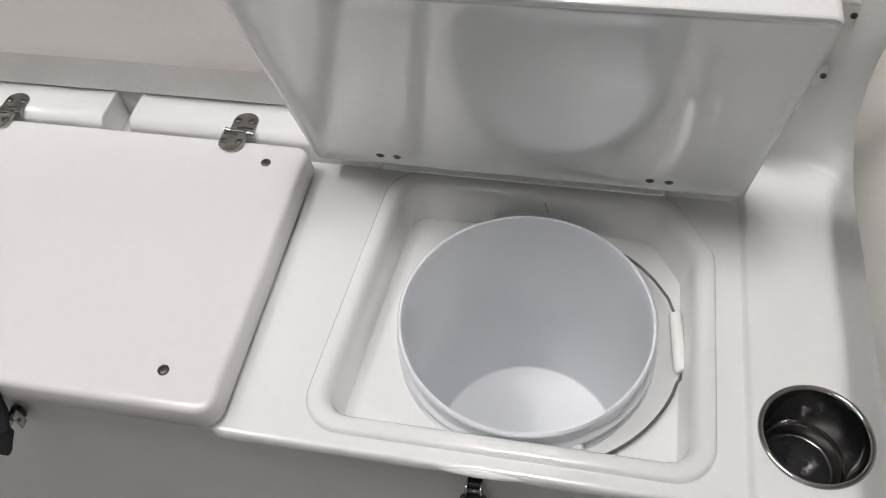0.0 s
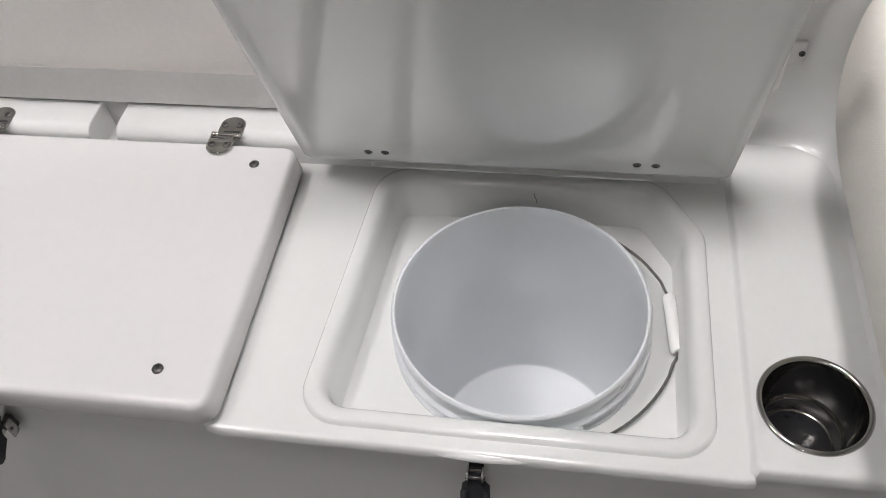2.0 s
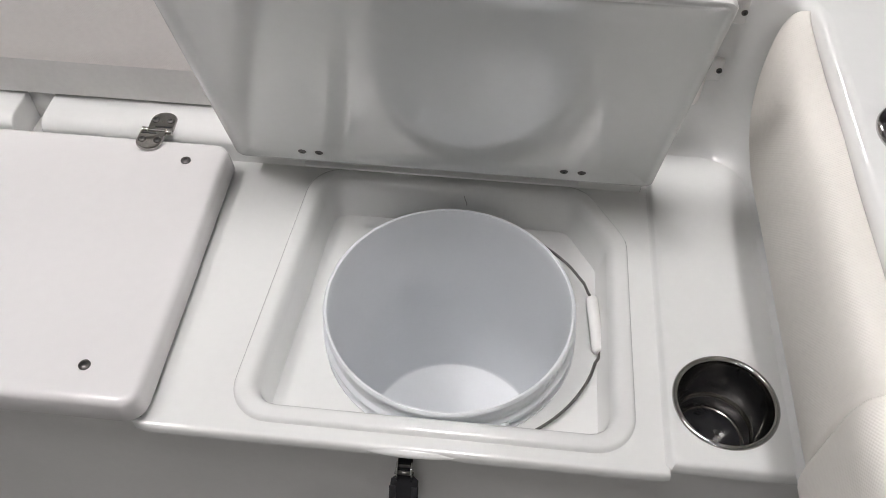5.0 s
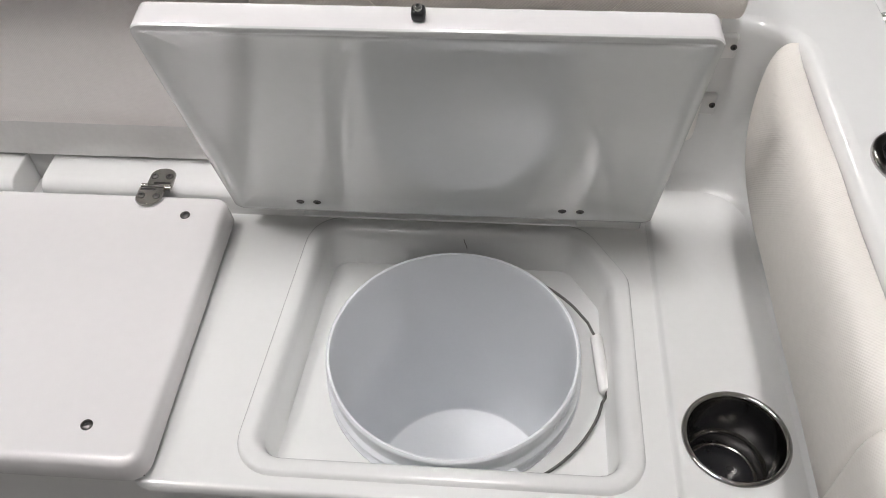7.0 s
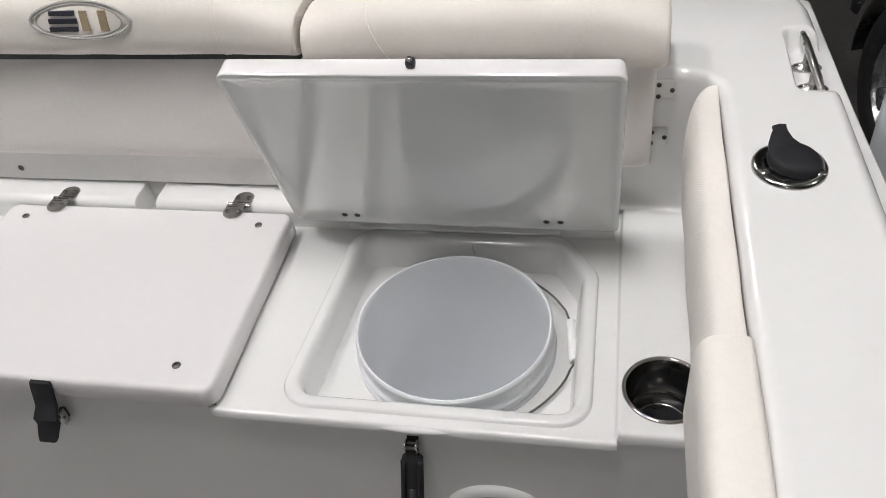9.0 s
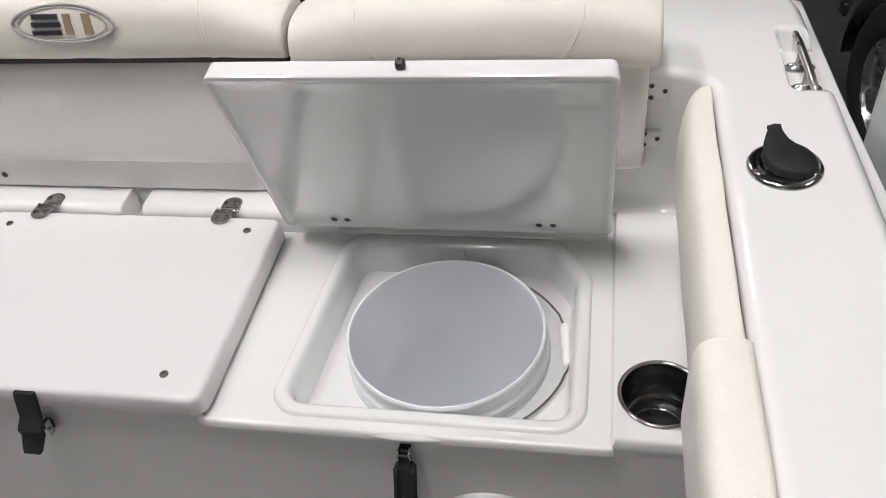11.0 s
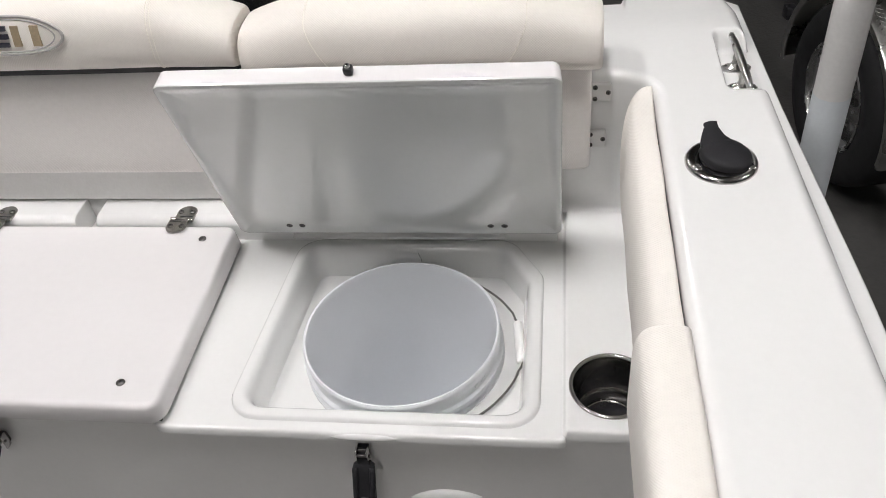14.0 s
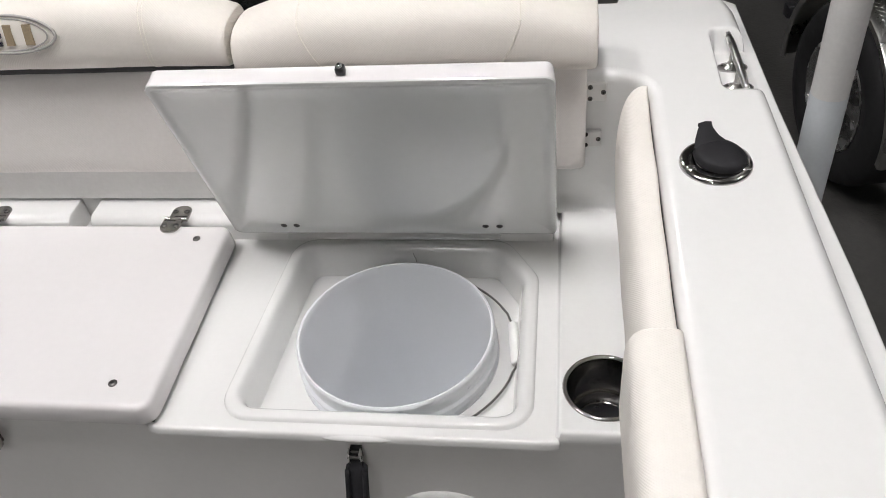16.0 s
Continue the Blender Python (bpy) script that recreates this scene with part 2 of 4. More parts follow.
structure("floor", box((-9, -8, FLOOR_Z - 0.1), (9, 11, FLOOR_Z)), CONC, "dark grey worn concrete showroom floor")
structure("wall_north", box((-9, 11, FLOOR_Z), (9, 11.2, CEIL_Z)), WALLM, "plain painted showroom wall")
structure("wall_south", box((-9, -8.2, FLOOR_Z), (9, -8, CEIL_Z)), WALLM, "plain painted showroom wall")
structure("wall_east", box((9, -8, FLOOR_Z), (9.2, 11, CEIL_Z)), WALLM, "plain painted showroom wall")
structure("wall_west", box((-9.2, -8, FLOOR_Z), (-9, 11, CEIL_Z)), WALLM, "plain painted showroom wall")
structure("ceiling", box((-9, -8, CEIL_Z), (9, 11, CEIL_Z + 0.1)), CEILM, "plain white showroom ceiling")

LAMP = lampmat(LAMP_POWER)
first = None
for x, y in LAMPS:
    if first is None:
        first = thing("ceiling_light", (x, y, CEIL_Z), "white rectangular ceiling light panel", "light", "showroom ceiling lights")
        part("housing", box((x - 0.18, y - 0.42, CEIL_Z - 0.05), (x + 0.18, y + 0.42, CEIL_Z - 0.002), 0.008, 2), GRIPM, first)
        part("diffuser", box((x - 0.14, y - 0.38, CEIL_Z - 0.075), (x + 0.14, y + 0.38, CEIL_Z - 0.053), 0.006, 2), LAMP, first)
    else:
        copy_thing(first, Matrix.Translation((x, y, CEIL_Z)))

# ---- bench with the well ----
CX, CY = -0.2537, 0.197          # centre of the well's round hole


def poly_sdf(p, poly, r):
    """Distance outside a convex polygon whose corners are rounded by r."""
    n = len(poly)
    q = []
    for i in range(n):           # inset by r
        a, b, c = Vector(poly[i - 1]), Vector(poly[i]), Vector(poly[(i + 1) % n])
        d1, d2 = (b - a).normalized(), (c - b).normalized()
        n1, n2 = Vector((-d1.y, d1.x)), Vector((-d2.y, d2.x))
        q.append(b + (n1 + n2) * (r / (1 + n1.dot(n2))))
    inside, best = -1e9, 1e9
    for i in range(n):
        a, b = q[i], q[(i + 1) % n]
        d = b - a
        nn = Vector((d.y, -d.x)).normalized()
        inside = max(inside, (p - a).dot(nn))
        t = max(0, min(1, (p - a).dot(d) / d.dot(d)))
        best = min(best, (p - a - d * t).length)
    return (best if inside > 0 else inside) - r


def radial(poly, r, ths):
    out = []
    for th in ths:
        d = Vector((math.cos(th), math.sin(th)))
        lo, hi = 0.02, 0.9
        for _ in range(26):
            mid = (lo + hi) / 2
            if poly_sdf(Vector((CX, CY)) + d * mid, poly, r) < 0:
                lo = mid
            else:
                hi = mid
        out.append((CX + d.x * lo, CY + d.y * lo))
    return out


DX0, DX1, DY0, DY1 = -0.586, -0.001, 0.0, 0.425
ths = [2 * math.pi * i / 200 for i in range(200)] + [math.atan2(y - CY, x - CX) % (2 * math.pi) for x in (DX0, DX1) for y in (DY0, DY1)]
ths = sorted(set(ths))


def grow(poly, d):
    n = len(poly)
    q = []
    for i in range(n):
        a, b, c = Vector(poly[i - 1]), Vector(poly[i]), Vector(poly[(i + 1) % n])
        d1, d2 = (b - a).normalized(), (c - b).normalized()
        n1, n2 = Vector((d1.y, -d1.x)), Vector((d2.y, -d2.x))
        q.append(tuple(b + (n1 + n2) * (d / (1 + n1.dot(n2)))))
    return q


WELL = [(-0.467, 0.036), (-0.055, 0.036), (-0.055, 0.312), (-0.100, 0.385), (-0.442, 0.385)]
rings = []


def zring(pts, z):
    return [(x, y, z) for x, y in pts]


edge = radial([(DX0, DY0), (DX1, DY0), (DX1, DY1), (DX0, DY1)], 1e-4, ths)
edge2 = radial([(DX0, DY0 - 0.004), (DX1 + 0.003, DY0 - 0.004), (DX1 + 0.003, DY1), (DX0, DY1)], 0.004, ths)
rings = [zring(edge2, -0.015), zring(edge2, -0.005), zring([((a[0] + b[0]) / 2, (a[1] + b[1]) / 2) for a, b in zip(edge, edge2)], -0.001), zring(edge, 0.0),
         zring(radial([(DX0 + 0.003, DY0 + 0.003), (DX1 - 0.003, DY0 + 0.003), (DX1 - 0.003, DY1 - 0.003), (DX0 + 0.003, DY1 - 0.003)], 1e-4, ths), 0.0)]
for d, z in ((0.0265, 0.0), (0.0235, 0.0), (0.0215, 0.0003), (0.0203, 0.0024), (0.0188, 0.0054), (0.0160, 0.0066), (0.008, 0.0066), (0.004, 0.0058), (0.0, 0.002),
             (-0.003, -0.004), (-0.005, -0.012), (-0.0105, -0.0515), (-0.0120, -0.0547), (-0.018, -0.0555)):
    rings.append(zring(radial(grow(WELL, d), 0.030 + d * 0.8, ths), z))
hole = 0.1575
circle = [(CX + hole * math.cos(t), CY + hole * math.sin(t)) for t in ths]


def toward(a, b, f):
    return [(p[0] + (q[0] - p[0]) * f, p[1] + (q[1] - p[1]) * f) for p, q in zip(a, b)]


inner = radial(grow(WELL, -0.018), 0.016, ths)
inner = [p if (Vector(p) - Vector((CX, CY))).length > hole + 0.004 else (CX + (hole + 0.004) * math.cos(t), CY + (hole + 0.004) * math.sin(t)) for p, t in zip(inner, ths)]
rings[-1] = zring(inner, -0.0555)
rings.append(zring(toward(inner, circle, 0.5), -0.056))
rings.append(zring(circle, -0.056))
rings.append(zring([(CX + (hole - 0.003) * math.cos(t), CY + (hole - 0.003) * math.sin(t)) for t in ths], -0.060))
rings.append(zring([(CX + (hole - 0.004) * math.cos(t), CY + (hole - 0.004) * math.sin(t)) for t in ths], -0.40))
bench = structure("bench_deck", loft(rings, flip=False), GEL, "glossy white moulded bench deck with a recessed bucket well", angle=50)
part("well_floor", box((CX - 0.17, CY - 0.17, -0.40), (CX + 0.17, CY + 0.17, -0.3730)), GEL, bench)
bm = bmesh.new()
bmesh.ops.create_uvsphere(bm, u_segments=40, v_segments=16, radius=1)
bm.transform(Matrix.Translation((-0.277, -0.0005, -0.0080)) @ Matrix.Diagonal((0.056, 0.0075, 0.0068, 1)))
part("latch_bump", bm, GEL, bench)
part("scratch", tube([(-0.2505, 0.3795, -0.004), (-0.2495, 0.3790, -0.010), (-0.247, 0.3785, -0.016), (-0.2465, 0.378, -0.022)], 0.0004, 5), DARK, bench)

structure("bench_front", box((-2.0, 0.006, -0.52), (0.19, 0.030, -0.006), 0.002, 1), GEL_SIDE, "white gelcoat front face of the bench", weighted=True)

# side shelf, with the round hole of the cup holder
CUX, CUY, CUZ, CUR = 0.0640, 0.0855, 0.012, 0.054
sx0, sx1, sy0, sy1 = 0.0020, 0.200, 0.004, 0.52
sth = sorted({2 * math.pi * i / 96 for i in range(96)} | {math.atan2(y - CUY, x - CUX) % (2 * math.pi) for x in (sx0, sx1) for y in (sy0, sy1)})


def rect_ray(th, x0, x1, y0, y1):
    c, s = math.cos(th), math.sin(th)
    k = min(((x1 - CUX) / c if c > 1e-9 else (x0 - CUX) / c if c < -1e-9 else 9), ((y1 - CUY) / s if s > 1e-9 else (y0 - CUY) / s if s < -1e-9 else 9))
    return CUX + k * c, CUY + k * s


sr = []
for dx, d, z in ((-0.006, 0.0, -0.008), (-0.006, 0.0, 0.0002), (-0.0050, 0.0002, 0.0010), (-0.0034, 0.0006, 0.0040), (-0.0016, 0.0016, 0.0085), (0.0, 0.004, 0.0114), (0.0026, 0.009, 0.012), (0.006, 0.013, 0.012)):
    sr.append([(*rect_ray(t, sx0 + dx, sx1 - d, sy0 + d, sy1 - d), z) for t in sth])
for k in (0.25, 0.5, 0.75):
    sr.append([(a[0] + (CUX + CUR * math.cos(t) - a[0]) * k, a[1] + (CUY + CUR * math.sin(t) - a[1]) * k, 0.012) for a, t in zip(sr[7], sth)])
sr.append([(CUX + CUR * math.cos(t), CUY + CUR * math.sin(t), 0.012) for t in sth])
sr.append([(CUX + CUR * math.cos(t), CUY + CUR * math.sin(t), -0.03) for t in sth])
structure("side_shelf", loft(sr), GEL, "glossy white side shelf beside the bucket well", angle=50)
structure("bench_top_port", box((-1.95, 0.013, -0.03), (-0.586, 0.425, -0.002), 0.003, 2), GEL, "white bench deck under the closed seat cover")
structure("cockpit_floor", box((-2.0, -2.2, -0.56), (0.30, 0.03, -0.52)), DECKGREY, "grey non-skid cockpit floor")

# moulded hinge ledge behind the covers, with a drain notch
def ledge_run(x0, x1):
    """A moulded step with a broad rounded front edge and crisp ends."""
    prof = [(0.488, -0.02), (0.408, -0.02), (0.408, 0.030)]
    prof += [(0.426 - 0.018 * math.cos(radians(q)), 0.030 + 0.016 * math.sin(radians(q))) for q in range(10, 90, 10)]
    prof += [(0.426, 0.046), (0.488, 0.046)]
    rings = []
    for x, k in ((x0, 0.0025), (x0 + 0.001, 0.0007), (x0 + 0.0025, 0), (x1 - 0.0025, 0), (x1 - 0.001, 0.0007), (x1, 0.0025)):
        rings.append([(x, min(y + k, 0.488), z - k if z > 0 else z) for y, z in prof])
    return loft(rings, cap0=True, cap1=True)


ledge = structure("hinge_ledge", ledge_run(-0.846, -0.012), GEL, "white moulded hinge ledge with a drain notch", angle=40)
part("ledge_port", ledge_run(-1.9, -0.886), GEL, ledge, angle=40)
part("notch_floor", box((-0.89, 0.42, -0.02), (-0.84, 0.480, -0.004)), GEL, ledge)
part("ledge_end", box((-0.030, 0.415, -0.03), (0.014, 0.500, 0.0005), 0.001, 1), GEL, ledge)
part("notch_back", box((-0.90, 0.470, -0.02), (-0.83, 0.484, 0.060)), GEL, ledge)

# ---- inner wall, gunwale and transom cap ----
stations = []                    # inner contour: point and outward direction, with its partner on the outer edge
for y in [-2.2 + i * (2.2 + 0.40) / 130 for i in range(131)]:
    stations.append((Vector((0.128 + 0.010 * max(0, -y), y)), Vector((1, 0))))
ccx, ccy, cr = 0.068, 0.412, 0.060
for i in range(1, 100):
    a = radians(90 * i / 100)
    stations.append((Vector((ccx + cr * math.cos(a), ccy + cr * math.sin(a))), Vector((math.cos(a), math.sin(a)))))
for x in [0.068 - i * 2.0 / 60 for i in range(61)]:
    stations.append((Vector((x, ccy + cr)), Vector((0, 1))))

wall_profile = ((0.018, 0.2850), (0.012, 0.2845), (0.006, 0.2815), (0.002, 0.276), (0.0, 0.268), (0.006, 0.20), (0.014, 0.12), (0.021, 0.062), (0.0215, 0.046), (0.019, 0.034), (0.0145, 0.0235),
                (0.0095, 0.0170), (0.004, 0.0130), (0.000, 0.0113))
rings = []
for d, z in wall_profile:
    rings.append([(p.x + n.x * d, p.y + n.y * d, z) for p, n in stations])
structure("inner_wall", loft(rings, closed=False, flip=True), GEL, "glossy white moulded inner side wall and corner")


def out_x(y):
    """Outer edge of the gunwale, drawing in towards the stern."""
    return 0.310 - 0.033 * max(-1.0, y) - 0.20 * max(0.0, y - 0.68)


def cap_height(x, y):
    """Crown of the cap, its rounded outer edge, and the pocket of the cleat."""
    z = 0.2850
    t = (x - out_x(y) + 0.024) / 0.024
    if t > 0:
        z -= 0.030 * (1 - math.sqrt(max(0, 1 - min(1, t) ** 2)))
    u = max(abs(y - 0.513) - 0.074, 0.0) / 0.020
    v = max(0.244 - x, 0.0) / 0.014
    k = math.sqrt(u * u + v * v)
    if k < 1:
        s = 1 - k
        s = s * s * (3 - 2 * s)
        z = min(z, 0.2850 - 0.034 * s)
    return z


outer = []
for p, n in stations:
    if n.y == 0:
        outer.append(Vector((out_x(p.y), p.y)))
    elif n.x == 0:
        outer.append(Vector((p.x + 0.025 * max(0, p.x) / 0.068, 0.706)))
    else:
        a = math.degrees(math.atan2(n.y, n.x))
        if a < 62:
            y = 0.40 + 0.52 * a / 62
            outer.append(Vector((out_x(y), y)))
        elif a < 78:
            outer.append(Vector((out_x(0.92) - (out_x(0.92) - 0.108) * (a - 62) / 16, 0.92)))
        else:
            outer.append(Vector((0.112 - 0.018 * ((a - 78) / 12) ** 3, 0.92 - 0.208 * ((a - 78) / 12) ** 0.7)))
rings = []
M = 70
for j in range(M + 1):
    f = j / M
    row = []
    for (p, n), q in zip(stations, outer):
        s = p + n * 0.018
        g = s + (q - s) * f
        row.append((g.x, g.y, cap_height(g.x, g.y)))
    rings.append(row)
rings.append([(q.x, q.y, -0.25 if q.y < 0.915 and q.x < 0.115 else cap_height(q.x, q.y) - 0.02) for (p, n), q in zip(stations, outer)])
cap = structure("gunwale_cap", loft(rings, closed=False, flip=True), GEL, "glossy white gunwale and transom cap", angle=60)
flange = []
for i in range(80):
    y = -2.2 + (0.80 + 2.2) * i / 79
    o = out_x(y)
    w = max(0.012 + 0.027 * max(0, min(0.65, 0.70 - y)), 0.3315 - 0.038 * y - o) * min(1, math.sqrt(max(0.0, 0.80 - y) / 0.03))
    flange.append([(o - 0.012, y, 0.2500), (o + w - 0.004, y, 0.2500), (o + w - 0.001, y, 0.2485), (o + w, y, 0.245), (o + w, y, 0.226), (o - 0.012, y, 0.222)])
part("rub_flange", loft(flange, cap0=True, cap1=True), GEL, cap, angle=50)
part("hull_side", box((0.240, -2.2, -0.75), (0.268, 0.90, 0.240), 0.004, 2), GEL_SIDE, cap)
part("transom_face", box((-2.0, 0.69, -0.75), (0.285, 0.705, 0.25)), GEL_SIDE, cap)
part("port_side", box((-2.03, -2.2, -0.75), (-1.98, 0.80, 0.284), 0.006, 2), GEL_SIDE, cap)

# ---- open hatch lid ----
LY, LZ = 0.383, 0.036
lid_dir = Vector((0, -0.127, 0.368)).normalized()       # from hinge edge to free edge
lid_nor = Vector((0, 0.368, 0.127)).normalized()        # out of the lid's top face
LIDW, LIDL, LIDT = 0.553, 0.389, 0.034
LM = Matrix(((1, 0, 0, -0.2825), (0, lid_dir.y, lid_nor.y, LY), (0, lid_dir.z, lid_nor.z, LZ), (0, 0, 0, 1)))


def tray(w, l, t, rc, rim=0.010, sink=0.004, re=0.006, draft=0.003):
    """A moulded panel lying on x across, y along, z out of its top, with a shallow sunk underside."""
    def rr(d, n=10):
        pts = []
        r = max(0.002, rc - d)
        for cx, cy, a0 in ((w / 2 - rc, l - rc, 0), (-w / 2 + rc, l - rc, 90), (-w / 2 + rc, rc, 180), (w / 2 - rc, rc, 270)):
            for i in range(n + 1):
                a = radians(a0 + 90 * i / n)
                pts.append((cx + r * math.cos(a), cy + r * math.sin(a)))
        return pts
    prof = [(0.20, sink), (rim + 0.03, sink), (rim + 0.010, sink * 0.95), (rim + 0.003, sink * 0.45), (rim, 0.0008), (rim - 0.003, 0), (0.003, 0), (0.001, 0.001), (0, 0.003)] + [(draft + re * (1 - math.cos(radians(q))), t - re * (1 - math.sin(radians(q)))) for q in (0, 18, 36, 54, 72, 90)] + [(draft + re + 0.004, t + 0.0001), (rim + 0.05, t + 0.001), (0.20, t + 0.001)]
    prof = [(min(d, min(w, l) / 2 - 0.02), z) for d, z in prof]
    rings = []
    for d, z in prof:
        if d <= rc:
            rings.append([(x, y, z) for x, y in rr(d)])
        else:
            k = rr(rc - 0.002)
            sx, sy = (w / 2 - d) / (w / 2 - rc + 0.002), (l / 2 - d) / (l / 2 - rc + 0.002)
            rings.append([(x * sx, l / 2 + (y - l / 2) * sy, z) for x, y in k])
    return loft(rings, cap0=True, cap1=True)


lid = thing("hatch_lid", (-0.2795, 0.42, 0.046), "glossy white hatch lid standing open against the backrest", "hatch lid")
bm = tray(LIDW, LIDL, LIDT, 0.014)
for f in bm.faces:
    f.material_index = 0 if max(v.co.z for v in f.verts) < 0.0045 else 1
bm.transform(LM)
panel = part("panel", bm, LIDM, lid, angle=35)
panel.data.materials.append(COVERM)
for x in (-0.468, -0.4455, -0.1225, -0.0995):
    p = LM @ Vector((x + 0.2825, 0.021, 0.0045))
    screw(panel, p, -lid_nor, 0.0055)
# catch on the free edge
catch = part("catch", box((-0.0065, -0.0065, -0.001), (0.0065, 0.0065, 0.012), 0.0035, 3, LM @ pose(-0.002, LIDL + 0.004, 0.018, -90, 0, 0) @ Matrix.Translation((0, 0, -0.005))), BLACKP, lid, "small black rubber catch with a screw")
screw(catch, LM @ Vector((-0.002, LIDL + 0.0125, 0.018)), lid_dir, 0.004, STEEL)
part("hinge_strip", box((-0.470, 0.386, 0.022), (-0.100, 0.412, 0.026), 0.001, 1), GEL, lid)

# ---- closed seat cover ----
cover = thing("seat_cover", (-0.853, 0.2, 0.0), "closed glossy white seat cover with stainless hinges", "seat cover")
bm = tray(0.570, 0.408, 0.035, 0.024, re=0.009, draft=0.003)
bm.transform(Matrix.Translation((-0.853, -0.006, 0.007)))
part("panel", bm, COVERM, cover, angle=35)
for x, y in ((-0.623, 0.360), (-0.640, 0.040), (-1.083, 0.360), (-1.066, 0.040)):
    screw(cover, (x, y, 0.0432), (0, 0, 1), 0.0066)
part("gasket", box((-1.126, 0.006, -0.0015), (-0.5770, 0.395, 0.0075)), DARK, cover)


def hinge(x, y, z):
    """A stainless strap hinge with offset leaves, knuckle and four screws."""
    h = thing("strap_hinge", (x, y, z), "polished stainless strap hinge with four screws", "hinge", "seat cover hinges")

    def leaf(x0, x1, y0, y1, sgn):
        n = 12
        pts = [(x0, y0), (x1, y0)]
        r, cx, cy = (x1 - x0) / 2, (x0 + x1) / 2, y1 - sgn * (x1 - x0) / 2 * 0.85
        for i in range(n + 1):
            a = math.pi * i / n
            pts.append((cx + r * math.cos(a), cy + sgn * 0.85 * r * math.sin(a)))
        rings = [[(cx + (px - cx) * k, (y0 + y1) / 2 + (py - (y0 + y1) / 2) * k, z + dz) for px, py in pts] for k, dz in ((1, -0.001), (1, 0.0016), (0.95, 0.0028))]
        return loft(rings, cap0=True, cap1=True)
    fl = part("leaf", leaf(x - 0.022, x + 0.014, y - 0.002, y - 0.036, -1), STEEL_D, h, angle=40)
    bl = part("leaf", leaf(x - 0.014, x + 0.022, y + 0.002, y + 0.037, 1), STEEL_D, h, angle=40)
    part("knuckle", tube([(x - 0.011, y + 0.001, z + 0.001), (x + 0.012, y + 0.001, z + 0.001)], 0.0030, 12), SCREW, h, angle=50)
    part("slot", box((x - 0.004, y + 0.0052, z + 0.0005), (x + 0.019, y + 0.0078, z + 0.0032)), DARK, h, "dark slot beside the barrel")
    part("slot", box((x - 0.019, y - 0.0072, z + 0.0005), (x + 0.002, y - 0.0050, z + 0.0032)), DARK, h, "dark slot beside the barrel")
    part("pivot_ear", tube([(x + 0.0125, y - 0.001, z + 0.0015), (x + 0.0215, y - 0.001, z + 0.0008)], 0.0036, 12), STEEL_D, h, angle=50)
    part("pivot_ear", tube([(x - 0.0205, y + 0.002, z + 0.0015), (x - 0.0115, y + 0.002, z + 0.0008)], 0.0034, 12), STEEL_D, h, angle=50)
    for dx, dy in ((-0.014, -0.019), (0.007, -0.019), (-0.007, 0.020), (0.014, 0.020)):
        screw(fl if dy < 0 else bl, (x + dx, y + dy, z + 0.0026), (0, 0, 1), 0.0052, SCREW)
    return h


hg = hinge(-0.677, 0.408, 0.0455)
copy_thing(hg, Matrix.Translation((-1.030, 0.408, 0.0455)))

# ---- backrest and bolsters ----
def noise3(x, y, z, s):
    return noise.noise(Vector((x * s, y * s, z * s)))


def cushion_x(x0, x1, cy, cz, hy, hz, e, end=0.03, drop=0.0, span=0.13, nx=70, n=56, wob=0.0015, lean=0.0):
    """A stuffed roll along x with rounded, slightly falling ends."""
    rings = []
    for i in range(nx + 1):
        f = i / nx
        f = 0.5 - 0.5 * math.cos(math.pi * f)
        x = x0 + (x1 - x0) * f
        d = min(x - x0, x1 - x) / end
        k = (1 - (1 - min(1, d)) ** 2.6) ** (1 / 2.6) if d < 1 else 1.0
        k = 0.80 + 0.20 * k if d > 0 else 0.80
        fall = drop * (1 - min(1, min(x - x0, x1 - x) / span)) ** 2
        ring = superring(cy, cz - fall * 0.5, hy * k, (hz - fall * 0.5) * (0.6 + 0.4 * k), e, n, x)
        ring = [(px + 0, py + lean * (pz - cz) + wob * noise3(px, py, pz, 14), pz + wob * noise3(px + 5, py, pz, 11)) for px, py, pz in ring]
        rings.append(ring)
    return loft(rings, cap0=True, cap1=True)


def seam_ring(x, cy, cz, hy, hz, e, bow=0.0, a0=-100, a1=120, lean=0.0):
    pts = []
    for i in range(41):
        a = radians(180 - (a0 + (a1 - a0) * i / 40))
        c, s = math.cos(a), math.sin(a)
        y = cy + (hy + 0.0006) * math.copysign(abs(c) ** (2 / e), c)
        z = cz + (hz + 0.0006) * math.copysign(abs(s) ** (2 / e), s)
        pts.append((x + bow * max(0, (cz + 0.7 * hz - z) / hz) ** 1.4, y + lean * (z - cz), z))
    return pts


back = thing("backrest_pad", (-0.70, 0.50, 0.05), "off-white vinyl backrest pad above a plain panel", "backrest")
part("cushion", cushion_x(-1.75, 0.038, 0.475, 0.221, 0.036, 0.104, 5.0, end=0.030, wob=0.001), VINYL2, back)
part("lower_panel", box((-1.75, 0.462, 0.050), (-0.030, 0.490, 0.140), 0.003, 2), BAND, back, "grey-white plain lower panel", weighted=True)
# near-black boxes that paint in the shadow gap between bolsters and backrest
part("bolster_shade_strip", box((-1.72, 0.458, 0.300), (0.020, 0.540, 0.340), 0.003, 1), DARK, back, "dark strip standing in for the shade under the bolsters")
